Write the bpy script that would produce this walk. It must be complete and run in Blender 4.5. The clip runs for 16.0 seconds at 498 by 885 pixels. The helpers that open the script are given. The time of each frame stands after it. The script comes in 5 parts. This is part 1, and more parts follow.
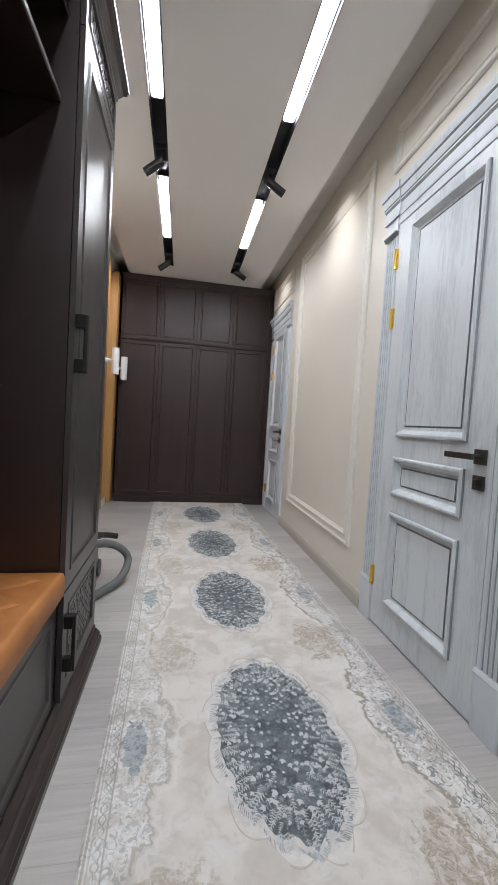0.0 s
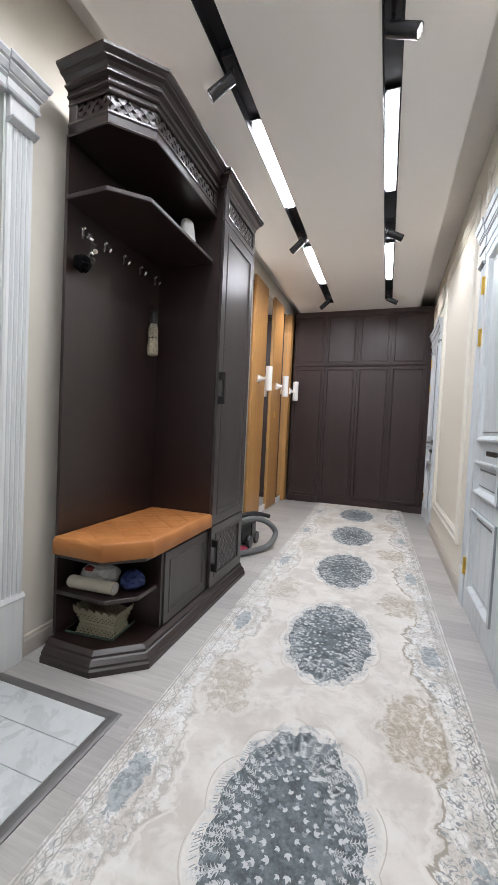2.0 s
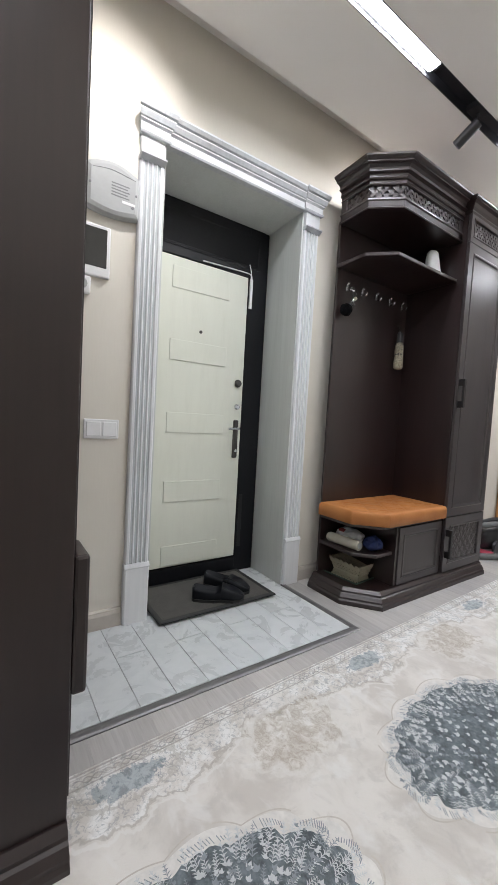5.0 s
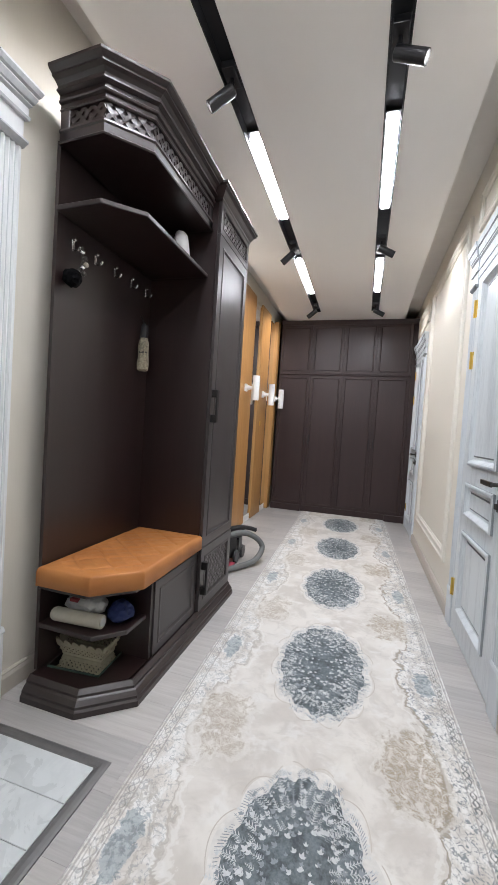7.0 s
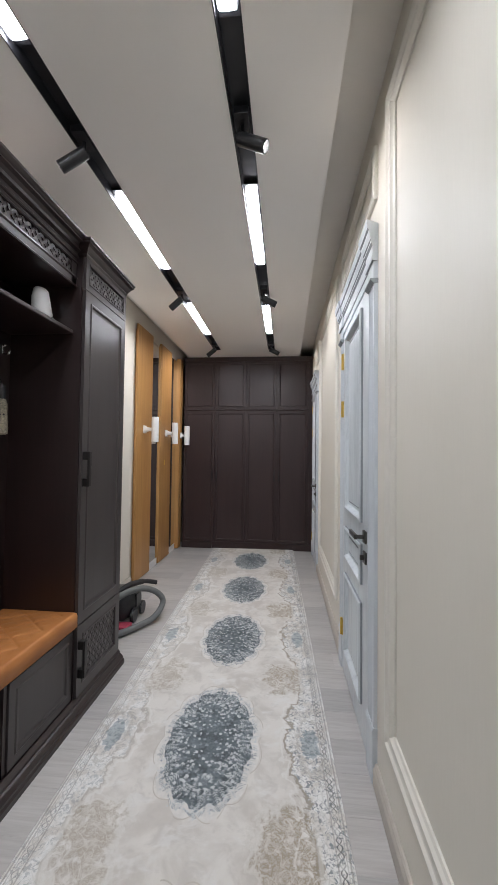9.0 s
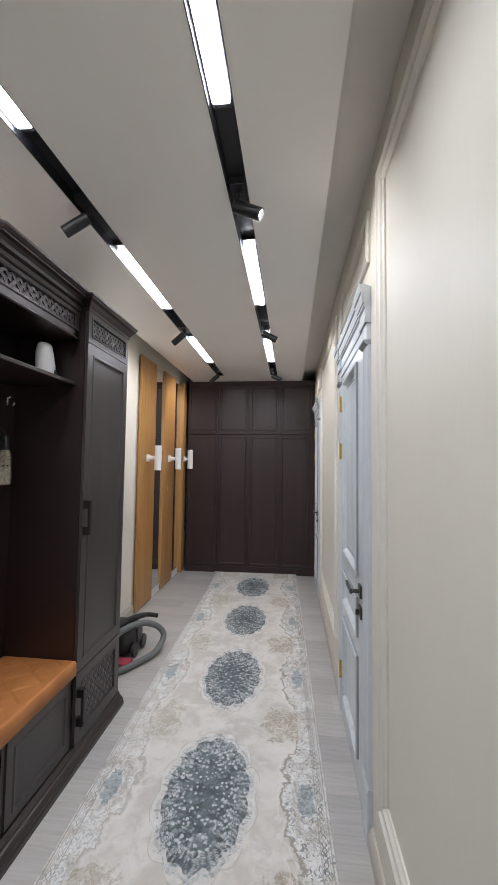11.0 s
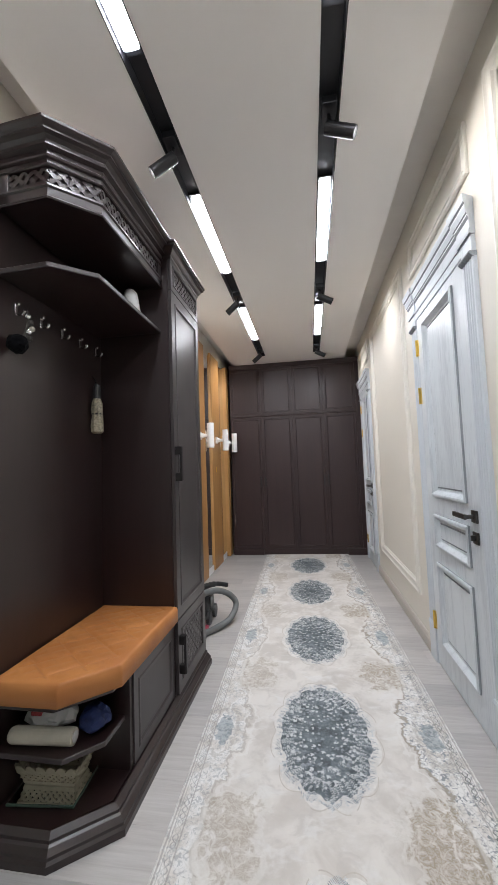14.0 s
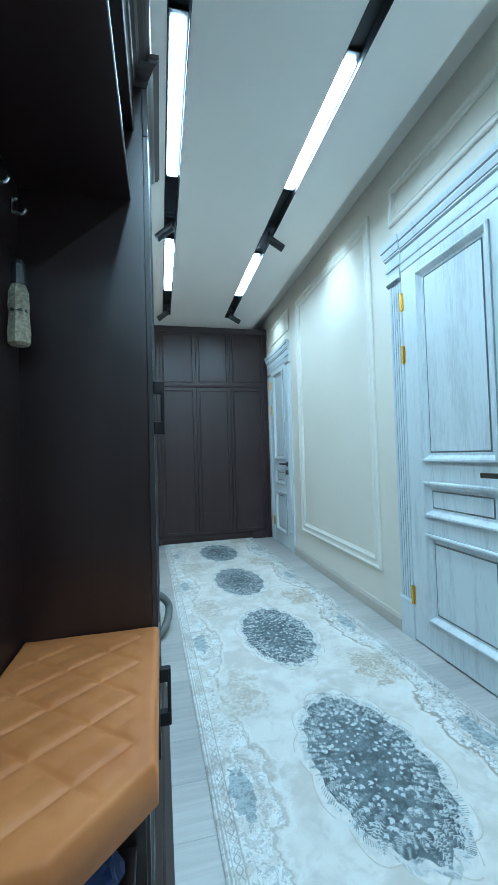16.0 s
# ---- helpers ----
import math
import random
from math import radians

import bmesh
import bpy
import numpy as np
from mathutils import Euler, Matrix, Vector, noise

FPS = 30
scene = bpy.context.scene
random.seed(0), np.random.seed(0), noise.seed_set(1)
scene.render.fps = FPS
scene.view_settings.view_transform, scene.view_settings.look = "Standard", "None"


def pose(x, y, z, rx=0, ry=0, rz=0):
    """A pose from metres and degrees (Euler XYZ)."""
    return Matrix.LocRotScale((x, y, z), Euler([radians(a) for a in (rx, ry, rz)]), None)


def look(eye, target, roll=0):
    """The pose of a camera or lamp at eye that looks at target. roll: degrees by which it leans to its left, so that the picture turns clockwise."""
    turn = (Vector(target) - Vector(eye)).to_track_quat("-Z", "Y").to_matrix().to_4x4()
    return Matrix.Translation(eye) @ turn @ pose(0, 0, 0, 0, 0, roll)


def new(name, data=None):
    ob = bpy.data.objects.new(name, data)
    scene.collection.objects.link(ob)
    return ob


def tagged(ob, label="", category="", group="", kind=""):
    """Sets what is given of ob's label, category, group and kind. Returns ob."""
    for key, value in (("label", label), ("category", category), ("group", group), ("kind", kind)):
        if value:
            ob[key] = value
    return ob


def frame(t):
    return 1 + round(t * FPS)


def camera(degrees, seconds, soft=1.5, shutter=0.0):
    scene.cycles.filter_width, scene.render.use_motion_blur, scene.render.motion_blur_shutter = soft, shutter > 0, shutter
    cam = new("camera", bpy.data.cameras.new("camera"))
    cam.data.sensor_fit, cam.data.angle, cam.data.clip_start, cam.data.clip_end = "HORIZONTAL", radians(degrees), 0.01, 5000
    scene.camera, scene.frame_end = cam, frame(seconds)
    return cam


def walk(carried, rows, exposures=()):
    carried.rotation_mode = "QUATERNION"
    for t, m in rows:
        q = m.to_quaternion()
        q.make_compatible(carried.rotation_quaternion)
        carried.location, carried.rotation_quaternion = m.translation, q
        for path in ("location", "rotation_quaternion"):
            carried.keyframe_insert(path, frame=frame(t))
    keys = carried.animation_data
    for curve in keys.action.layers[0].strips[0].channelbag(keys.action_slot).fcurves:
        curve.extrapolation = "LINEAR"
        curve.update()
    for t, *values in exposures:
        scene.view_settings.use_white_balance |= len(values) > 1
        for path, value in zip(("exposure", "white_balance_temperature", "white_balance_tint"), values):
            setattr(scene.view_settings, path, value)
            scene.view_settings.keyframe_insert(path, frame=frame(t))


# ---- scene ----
cam = camera(65.5, 16.0)
PATH = [
    (0, (0.005, 0.015, 1.001), (0.356, 1.984, 0.906), 3.5),
    (0.5, (0.149, -0.201, 1.004), (0.215, 1.795, 0.896), 3.2),
    (1, (0.338, -0.383, 0.994), (0.085, 1.599, 0.886), 3.3),
    (1.5, (0.455, -0.542, 0.997), (-0.034, 1.393, 0.887), 3.0),
    (2, (0.563, -0.69, 1.0), (-0.102, 1.195, 0.926), 2.7),
    (2.5, (0.687, -0.786, 1.021), (-0.191, 1.01, 0.977), 2.5),
    (3, (0.863, -0.87, 1.021), (-0.337, 0.726, 0.95), 2.9),
    (3.5, (0.944, -1.018, 0.992), (-0.538, 0.322, 0.895), 3.2),
    (3.7, (0.98, -1.076, 0.995), (-0.591, 0.157, 0.88), 3.4),
    (4.7, (0.964, -1.135, 0.984), (-0.794, -0.013, 0.868), 3.3),
    (5.8, (0.711, -0.996, 0.973), (-0.542, 0.558, 0.843), 3.0),
    (6, (0.658, -0.937, 0.979), (-0.481, 0.702, 0.855), 3.0),
    (6.5, (0.513, -0.795, 1.015), (-0.317, 1.022, 0.905), 3.3),
    (7, (0.47, -0.661, 1.107), (-0.093, 1.257, 1.035), 3.7),
    (7.5, (0.546, -0.596, 1.209), (0.156, 1.366, 1.202), 3.2),
    (8, (0.607, -0.597, 1.239), (0.336, 1.385, 1.278), 2.0),
    (8.5, (0.645, -0.584, 1.292), (0.431, 1.405, 1.359), 1.1),
    (9, (0.686, -0.579, 1.298), (0.499, 1.411, 1.359), 0.7),
    (11.3, (0.731, -0.62, 1.517), (0.496, 1.363, 1.637), 0.8),
    (11.5, (0.731, -0.622, 1.518), (0.471, 1.356, 1.648), 0.7),
    (12, (0.725, -0.621, 1.511), (0.425, 1.352, 1.655), 0.5),
    (12.5, (0.695, -0.626, 1.485), (0.36, 1.342, 1.611), -0.1),
    (13, (0.614, -0.646, 1.41), (0.28, 1.322, 1.532), -1.1),
    (13.5, (0.474, -0.663, 1.264), (0.191, 1.313, 1.397), -2.0),
    (14, (0.351, -0.612, 1.173), (0.046, 1.36, 1.311), -2.0),
    (14.5, (0.194, -0.428, 1.129), (-0.097, 1.545, 1.278), -1.8),
    (15, (0.021, -0.277, 1.094), (-0.091, 1.717, 1.188), -1.5),
    (15.5, (-0.179, -0.149, 1.096), (-0.025, 1.844, 1.163), -1.5),
    (16, (-0.306, -0.032, 1.05), (0.142, 1.916, 1.113), -1.7),
]
EXPOSURES = [(0, -0.1, 6500, 10), (0.5, -0.06, 6500, 10), (1.5, 0.24, 6500, 10), (2.5, 0.3, 6500, 10), (3.5, 0.16, 6500, 10), (6.0, 0.3, 6500, 10), (7.0, 0.34, 6500, 10), (8.0, 0.0, 6500, 10), (9.0, -0.16, 6500, 10), (13.0, -0.15, 6500, 10), (14.0, 0.13, 6500, 10), (14.4, 0.38, 6450, 9), (15.0, 0.42, 5800, -4), (15.5, 0.30, 4950, -17), (16.0, 0.2, 4600, -18)]
walk(cam, [(t, look(eye, target, roll)) for t, eye, target, roll in PATH], EXPOSURES)

# ---------------------------------------------------------------- light
LAMP = 72.0
world = bpy.data.worlds.new("world")
scene.world = world
world.use_nodes = True
world.node_tree.nodes["Background"].inputs[0].default_value = (0.6, 0.65, 0.7, 1)
world.node_tree.nodes["Background"].inputs[1].default_value = 0.02


# ---------------------------------------------------------------- materials
class Nodes:
    """A small helper to wire node materials."""

    def __init__(self, name):
        self.mat = bpy.data.materials.new(name)
        self.mat.use_nodes = True
        self.tree = self.mat.node_tree
        self.tree.nodes.clear()
        self.out = self.tree.nodes.new("ShaderNodeOutputMaterial")
        self.bsdf = self.tree.nodes.new("ShaderNodeBsdfPrincipled")
        self.tree.links.new(self.bsdf.outputs[0], self.out.inputs[0])
        tc = self.tree.nodes.new("ShaderNodeTexCoord")
        self.obj = tc.outputs["Object"]

    def put(self, socket, value):
        if isinstance(value, bpy.types.NodeSocket):
            self.tree.links.new(value, socket)
        elif value is not None:
            socket.default_value = value

    def m(self, op, a, b=None, c=None):
        n = self.tree.nodes.new("ShaderNodeMath")
        n.operation = op
        for i, v in enumerate((a, b, c)):
            self.put(n.inputs[i], v)
        return n.outputs[0]

    def scaled(self, s, src=None):
        n = self.tree.nodes.new("ShaderNodeMapping")
        self.put(n.inputs[0], src or self.obj)
        n.inputs["Scale"].default_value = s
        return n.outputs[0]

    def noise(self, scale, detail=4, src=None, rough=0.55, distort=0.0):
        n = self.tree.nodes.new("ShaderNodeTexNoise")
        self.put(n.inputs["Vector"], src or self.obj)
        n.inputs["Scale"].default_value, n.inputs["Detail"].default_value = scale, detail
        n.inputs["Roughness"].default_value, n.inputs["Distortion"].default_value = rough, distort
        return n.outputs["Fac"]

    def voronoi(self, scale, src=None, feature="F1"):
        n = self.tree.nodes.new("ShaderNodeTexVoronoi")
        n.feature = feature
        self.put(n.inputs["Vector"], src or self.obj)
        n.inputs["Scale"].default_value = scale
        return n.outputs["Distance"]

    def ramp(self, fac, lo, hi, a=0.0, b=1.0):
        n = self.tree.nodes.new("ShaderNodeMapRange")
        n.interpolation_type = "SMOOTHSTEP"
        self.put(n.inputs[0], fac)
        for i, v in enumerate((lo, hi, a, b)):
            n.inputs[i + 1].default_value = v
        return n.outputs[0]

    def mix(self, fac, a, b):
        n = self.tree.nodes.new("ShaderNodeMix")
        n.data_type = "RGBA"
        self.put(n.inputs[0], fac)
        self.put(n.inputs[6], (*a, 1) if isinstance(a, tuple) else a)
        self.put(n.inputs[7], (*b, 1) if isinstance(b, tuple) else b)
        return n.outputs[2]

    def random(self):
        return self.tree.nodes.new("ShaderNodeObjectInfo").outputs["Random"]

    def bump(self, height, strength=0.2, distance=0.002):
        n = self.tree.nodes.new("ShaderNodeBump")
        n.inputs["Strength"].default_value, n.inputs["Distance"].default_value = strength, distance
        self.put(n.inputs["Height"], height)
        self.put(self.bsdf.inputs["Normal"], n.outputs[0])

    def done(self, color, rough=0.5, metal=0.0, **more):
        self.put(self.bsdf.inputs["Base Color"], (*color, 1) if isinstance(color, tuple) else color)
        self.put(self.bsdf.inputs["Roughness"], rough)
        self.put(self.bsdf.inputs["Metallic"], metal)
        for k, v in more.items():
            self.put(self.bsdf.inputs[k.replace("_", " ")], v)
        return self.mat


def plain(name, color, rough=0.5, metal=0.0, vary=0.08, scale=40, bump=0.05, **more):
    n = Nodes(name)
    a = n.noise(scale, 5)
    b = n.noise(scale * 0.08, 3)
    f = n.m("ADD", n.m("MULTIPLY", a, 0.5), n.m("MULTIPLY", b, 0.5))
    dark, lite = tuple(c * (1 - vary) for c in color), tuple(min(1, c * (1 + vary)) for c in color)
    n.bump(a, bump, 0.001)
    return n.done(n.mix(n.ramp(f, 0.3, 0.7), dark, lite), n.ramp(b, 0.2, 0.8, rough * 0.88, min(1, rough * 1.12)), metal, **more)


def grained(name, dark, lite, rough, axis=2, fine=90, bump=0.12, streak=(0.35, 0.65), stretch=0.045, **more):
    """Wood: grain drawn out along one axis, with a broad cloudiness over it."""
    n = Nodes(name)
    s = [1.0, 1.0, 1.0]
    s[axis] = stretch
    v = n.scaled(s)
    a = n.noise(fine, 6, v, 0.65, 0.3)
    b = n.noise(9, 3, v, 0.5, 1.2)
    c = n.noise(2.2, 2)
    f = n.m("ADD", n.m("MULTIPLY", a, 0.45), n.m("ADD", n.m("MULTIPLY", b, 0.4), n.m("MULTIPLY", c, 0.15)))
    n.bump(a, bump, 0.001)
    return n.done(n.mix(n.ramp(f, *streak), dark, lite), n.ramp(c, 0.2, 0.8, rough * 0.85, rough * 1.15), **more)


WENGE = grained("dark_stained_wood", (0.0135, 0.0062, 0.006), (0.0215, 0.0102, 0.0097), 0.36, bump=0.03, streak=(0.3, 0.7), Specular_IOR_Level=0.75)
WENGE_FRONT = grained("dark_wood_front", (0.037, 0.030, 0.0305), (0.048, 0.040, 0.0405), 0.34, bump=0.04, streak=(0.3, 0.7))
WARDROBE = grained("wardrobe_wood", (0.027, 0.0148, 0.015), (0.040, 0.0218, 0.022), 0.42, bump=0.04, streak=(0.3, 0.7), Specular_IOR_Level=0.5)
PATINA = grained("patinated_white_wood", (0.52, 0.555, 0.59), (0.65, 0.69, 0.72), 0.34, fine=120, streak=(0.38, 0.54), bump=0.12, stretch=0.11)
CASING_PALE = grained("white_painted_trim", (0.69, 0.705, 0.72), (0.77, 0.78, 0.79), 0.4, fine=60, streak=(0.25, 0.6), bump=0.06)
FLUTE_PALE = grained("pale_grey_patina", (0.50, 0.52, 0.545), (0.61, 0.63, 0.65), 0.45, fine=60, bump=0.06)
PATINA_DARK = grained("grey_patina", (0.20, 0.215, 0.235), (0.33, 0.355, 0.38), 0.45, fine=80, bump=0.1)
CASING = grained("patinated_white_trim", (0.46, 0.50, 0.54), (0.62, 0.66, 0.70), 0.4, fine=80, streak=(0.32, 0.5), bump=0.12)
OAK = grained("oak_board", (0.36, 0.175, 0.055), (0.49, 0.265, 0.095), 0.38, fine=60, streak=(0.3, 0.7))


def plank_material():
    n = Nodes("grey_laminate")
    v = n.scaled((0.06, 1.0, 1.0))
    a = n.noise(80, 6, v, 0.65, 0.4)
    b = n.noise(10, 3, v, 0.5, 1.0)
    base = n.mix(n.ramp(n.m("ADD", n.m("MULTIPLY", a, 0.5), n.m("MULTIPLY", b, 0.5)), 0.3, 0.7), (0.43, 0.41, 0.395), (0.58, 0.56, 0.545))
    tint = n.mix(n.random(), (0.80, 0.80, 0.81), (1.0, 0.99, 0.98))
    mul = n.tree.nodes.new("ShaderNodeMix")
    mul.data_type, mul.blend_type = "RGBA", "MULTIPLY"
    mul.inputs[0].default_value = 1.0
    n.put(mul.inputs[6], base)
    n.put(mul.inputs[7], tint)
    n.bump(a, 0.06, 0.001)
    return n.done(mul.outputs[2], n.ramp(b, 0.2, 0.8, 0.3, 0.42))


def tile_material():
    n = Nodes("pale_marble_tile")
    r = n.random()
    shift = n.tree.nodes.new("ShaderNodeVectorMath")
    n.put(shift.inputs[0], n.obj)
    comb = n.tree.nodes.new("ShaderNodeCombineXYZ")
    n.put(comb.inputs[0], n.m("MULTIPLY", r, 9.0))
    n.put(comb.inputs[1], n.m("MULTIPLY", r, 23.0))
    n.put(shift.inputs[1], comb.outputs[0])
    v = shift.outputs[0]
    a = n.noise(7, 6, v, 0.6, 1.4)
    vein = n.ramp(n.m("ABSOLUTE", n.m("SUBTRACT", n.noise(4, 5, v, 0.6, 1.0), 0.5)), 0.0, 0.07, 1.0, 0.0)
    c = n.mix(n.ramp(a, 0.2, 0.85), (0.565, 0.585, 0.595), (0.635, 0.655, 0.66))
    c = n.mix(n.m("MULTIPLY", vein, 0.16), c, (0.40, 0.43, 0.45))
    return n.done(c, n.ramp(a, 0.3, 0.7, 0.24, 0.36))


def wall_material():
    n = Nodes("cream_wallpaper")
    v = n.scaled((1.0, 1.0, 0.08))
    a = n.noise(160, 4, v, 0.6)
    b = n.noise(2.0, 3)
    c = n.mix(n.ramp(n.m("ADD", n.m("MULTIPLY", a, 0.3), n.m("MULTIPLY", b, 0.7)), 0.3, 0.7), (0.685, 0.645, 0.57), (0.725, 0.685, 0.61))
    n.bump(a, 0.07, 0.0012)
    return n.done(c, n.ramp(b, 0.3, 0.7, 0.45, 0.58))


def rug_material():
    """Cream woven runner: mottled ground, ornament near the long edges, chain border."""
    n = Nodes("woven_runner")
    sep = n.tree.nodes.new("ShaderNodeSeparateXYZ")
    n.put(sep.inputs[0], n.obj)
    x, y = sep.outputs[0], sep.outputs[1]
    edge = n.m("SUBTRACT", 0.54, n.m("ABSOLUTE", x))
    ph = n.m("MULTIPLY", n.m("SUBTRACT", y, 1.19), 2 * math.pi / 0.985)
    cosv = n.m("COSINE", ph)
    wob = n.m("SUBTRACT", n.noise(9, 4, None, 0.6, 0.6), 0.5)
    wob2 = n.m("SUBTRACT", n.noise(34, 4, None, 0.65, 0.8), 0.5)
    cloud = n.noise(5, 5, None, 0.6, 0.4)
    col = n.mix(n.ramp(cloud, 0.38, 0.62), (0.715, 0.68, 0.64), (0.585, 0.545, 0.505))
    col = n.mix(n.m("MULTIPLY", n.ramp(n.noise(13, 5, None, 0.65, 0.8), 0.5, 0.66), 0.55), col, (0.54, 0.505, 0.475))
    col = n.mix(n.m("MULTIPLY", n.ramp(n.noise(7.3, 4, n.scaled((1.0, 1.3, 1.0)), 0.6, 0.5), 0.52, 0.66), 0.6), col, (0.76, 0.745, 0.725))
    # white and slate flowering band along the edge
    reach = n.m("ADD", n.m("ADD", 0.155, n.m("MULTIPLY", cosv, 0.045)), n.m("MULTIPLY", wob, 0.16))
    band = n.ramp(n.m("SUBTRACT", reach, edge), -0.012, 0.012)
    light = n.ramp(n.noise(14, 4, None, 0.6, 0.5), 0.42, 0.6)
    col = n.mix(n.m("MULTIPLY", band, n.m("MULTIPLY", light, 0.9)), col, (0.80, 0.79, 0.775))
    speck = n.ramp(n.noise(46, 5, None, 0.7, 1.6), 0.52, 0.59)
    # pattern colours are mixed in more strongly at x > 0 than at x < 0
    side_gain = n.m("ADD", 0.68, n.m("MULTIPLY", n.m("SIGN", x), 0.22))
    col = n.mix(n.m("MULTIPLY", band, n.m("MULTIPLY", speck, side_gain)), col, (0.215, 0.24, 0.26))
    fine = n.ramp(n.voronoi(58, n.scaled((1.0, 0.7, 1.0)), "DISTANCE_TO_EDGE"), 0.02, 0.10, 1.0, 0.0)
    col = n.mix(n.m("MULTIPLY", band, n.m("MULTIPLY", fine, n.m("MULTIPLY", side_gain, 0.3))), col, (0.30, 0.285, 0.26))
    # scrolled outline of that band
    scroll = n.ramp(n.m("ABSOLUTE", n.m("SUBTRACT", edge, reach)), 0.003, 0.008, 1.0, 0.0)
    col = n.mix(n.m("MULTIPLY", scroll, side_gain), col, (0.33, 0.29, 0.24))
    curl = n.ramp(n.m("ABSOLUTE", n.m("SUBTRACT", edge, n.m("ADD", reach, 0.022))), 0.004, 0.010, 1.0, 0.0)
    col = n.mix(n.m("MULTIPLY", curl, 0.5), col, (0.78, 0.765, 0.74))
    # tan sprays between the medallions
    spray = n.m("MULTIPLY", n.ramp(n.m("ADD", n.m("MULTIPLY", cosv, -1.0), n.m("MULTIPLY", wob, 1.6)), 0.35, 0.75), n.m("MULTIPLY", n.ramp(edge, 0.08, 0.13), n.ramp(n.m("ADD", edge, n.m("MULTIPLY", wob, 0.22)), 0.28, 0.34, 1.0, 0.0)))
    veins = n.ramp(n.voronoi(48, n.scaled((1.0, 0.8, 1.0)), "DISTANCE_TO_EDGE"), 0.02, 0.09, 1.0, 0.0)
    comb = n.m("MAXIMUM", veins, n.ramp(n.m("SINE", n.m("ADD", n.m("MULTIPLY", y, 420.0), n.m("MULTIPLY", wob2, 40.0))), 0.2, 0.9))
    col = n.mix(n.m("MULTIPLY", spray, n.m("MULTIPLY", n.ramp(n.noise(24, 5, None, 0.65, 1.5), 0.36, 0.54), n.m("MULTIPLY", n.m("ADD", 0.40, n.m("MULTIPLY", comb, 0.30)), n.m("ADD", 0.35, side_gain)))), col, (0.33, 0.27, 0.195))
    rim = n.ramp(n.m("ABSOLUTE", n.m("SUBTRACT", spray, 0.5)), 0.12, 0.34, 1.0, 0.0)
    col = n.mix(n.m("MULTIPLY", rim, 0.45), col, (0.74, 0.72, 0.69))
    swirl = n.ramp(n.m("ABSOLUTE", n.m("SUBTRACT", n.noise(11, 2, None, 0.5, 1.8), 0.5)), 0.012, 0.03, 1.0, 0.0)
    col = n.mix(n.m("MULTIPLY", spray, n.m("MULTIPLY", swirl, 0.42)), col, (0.70, 0.67, 0.62))
    # slate cartouches beside each medallion
    dx = n.m("DIVIDE", n.m("SUBTRACT", edge, 0.095), 0.042)
    wrapped = n.m("MULTIPLY", n.m("SUBTRACT", n.m("FRACT", n.m("ADD", n.m("DIVIDE", n.m("SUBTRACT", y, 1.19), 0.985), 0.5)), 0.5), 0.985)
    dy = n.m("DIVIDE", wrapped, 0.115)
    rr = n.m("ADD", n.m("SQRT", n.m("ADD", n.m("MULTIPLY", dx, dx), n.m("MULTIPLY", dy, dy))), n.m("MULTIPLY", wob2, 1.7))
    cart = n.ramp(rr, 0.82, 0.95, 1.0, 0.0)
    slate = n.mix(n.ramp(n.noise(60, 4, None, 0.6), 0.45, 0.6), (0.34, 0.39, 0.42), (0.15, 0.19, 0.22))
    col = n.mix(n.m("MULTIPLY", cart, 0.75), col, slate)
    ring = n.ramp(n.m("ABSOLUTE", n.m("SUBTRACT", rr, 1.35)), 0.08, 0.16, 1.0, 0.0)
    col = n.mix(n.m("MULTIPLY", ring, 0.5), col, (0.40, 0.37, 0.33))
    # chain border
    strand = n.m("MULTIPLY", n.m("SINE", n.m("ADD", n.m("MULTIPLY", y, 2 * math.pi / 0.052), n.m("MULTIPLY", wob, 2.0))), 0.0085)
    away = n.m("SUBTRACT", edge, 0.037)
    chain = n.ramp(n.m("ABSOLUTE", n.m("SUBTRACT", n.m("ABSOLUTE", away), n.m("ABSOLUTE", strand))), 0.0014, 0.0034, 1.0, 0.0)
    worn = n.ramp(n.noise(18, 3), 0.35, 0.6, 0.35, 1.0)
    col = n.mix(n.m("MULTIPLY", chain, n.m("MULTIPLY", worn, side_gain)), col, (0.15, 0.15, 0.148))
    for at, wide, amount in ((0.012, 0.003, 0.55), (0.052, 0.0025, 0.5), (0.022, 0.002, 0.35)):
        line = n.ramp(n.m("ABSOLUTE", n.m("SUBTRACT", edge, at)), wide * 0.6, wide * 1.4, 1.0, 0.0)
        col = n.mix(n.m("MULTIPLY", line, amount), col, (0.26, 0.24, 0.22))
    weave = n.noise(700, 2)
    n.bump(n.m("ADD", weave, n.m("MULTIPLY", cloud, 0.6)), 0.35, 0.002)
    return n.done(col, 0.92, 0.0, Sheen_Weight=0.15)


def slate_material():
    n = Nodes("slate_pile")
    a, b = n.noise(16, 5, None, 0.6, 0.6), n.noise(90, 4, None, 0.7)
    f = n.m("ADD", n.m("MULTIPLY", a, 0.6), n.m("MULTIPLY", b, 0.4))
    n.bump(b, 0.3, 0.002)
    return n.done(n.mix(n.ramp(f, 0.36, 0.64), (0.07, 0.085, 0.095), (0.20, 0.232, 0.25)), 0.9)


def leather_material():
    n = Nodes("tan_leather")
    a, b = n.noise(420, 4), n.noise(6, 3)
    n.bump(a, 0.2, 0.0008)
    return n.done(n.mix(n.ramp(b, 0.3, 0.7), (0.40, 0.145, 0.036), (0.48, 0.19, 0.052)), n.ramp(a, 0.3, 0.7, 0.52, 0.66))


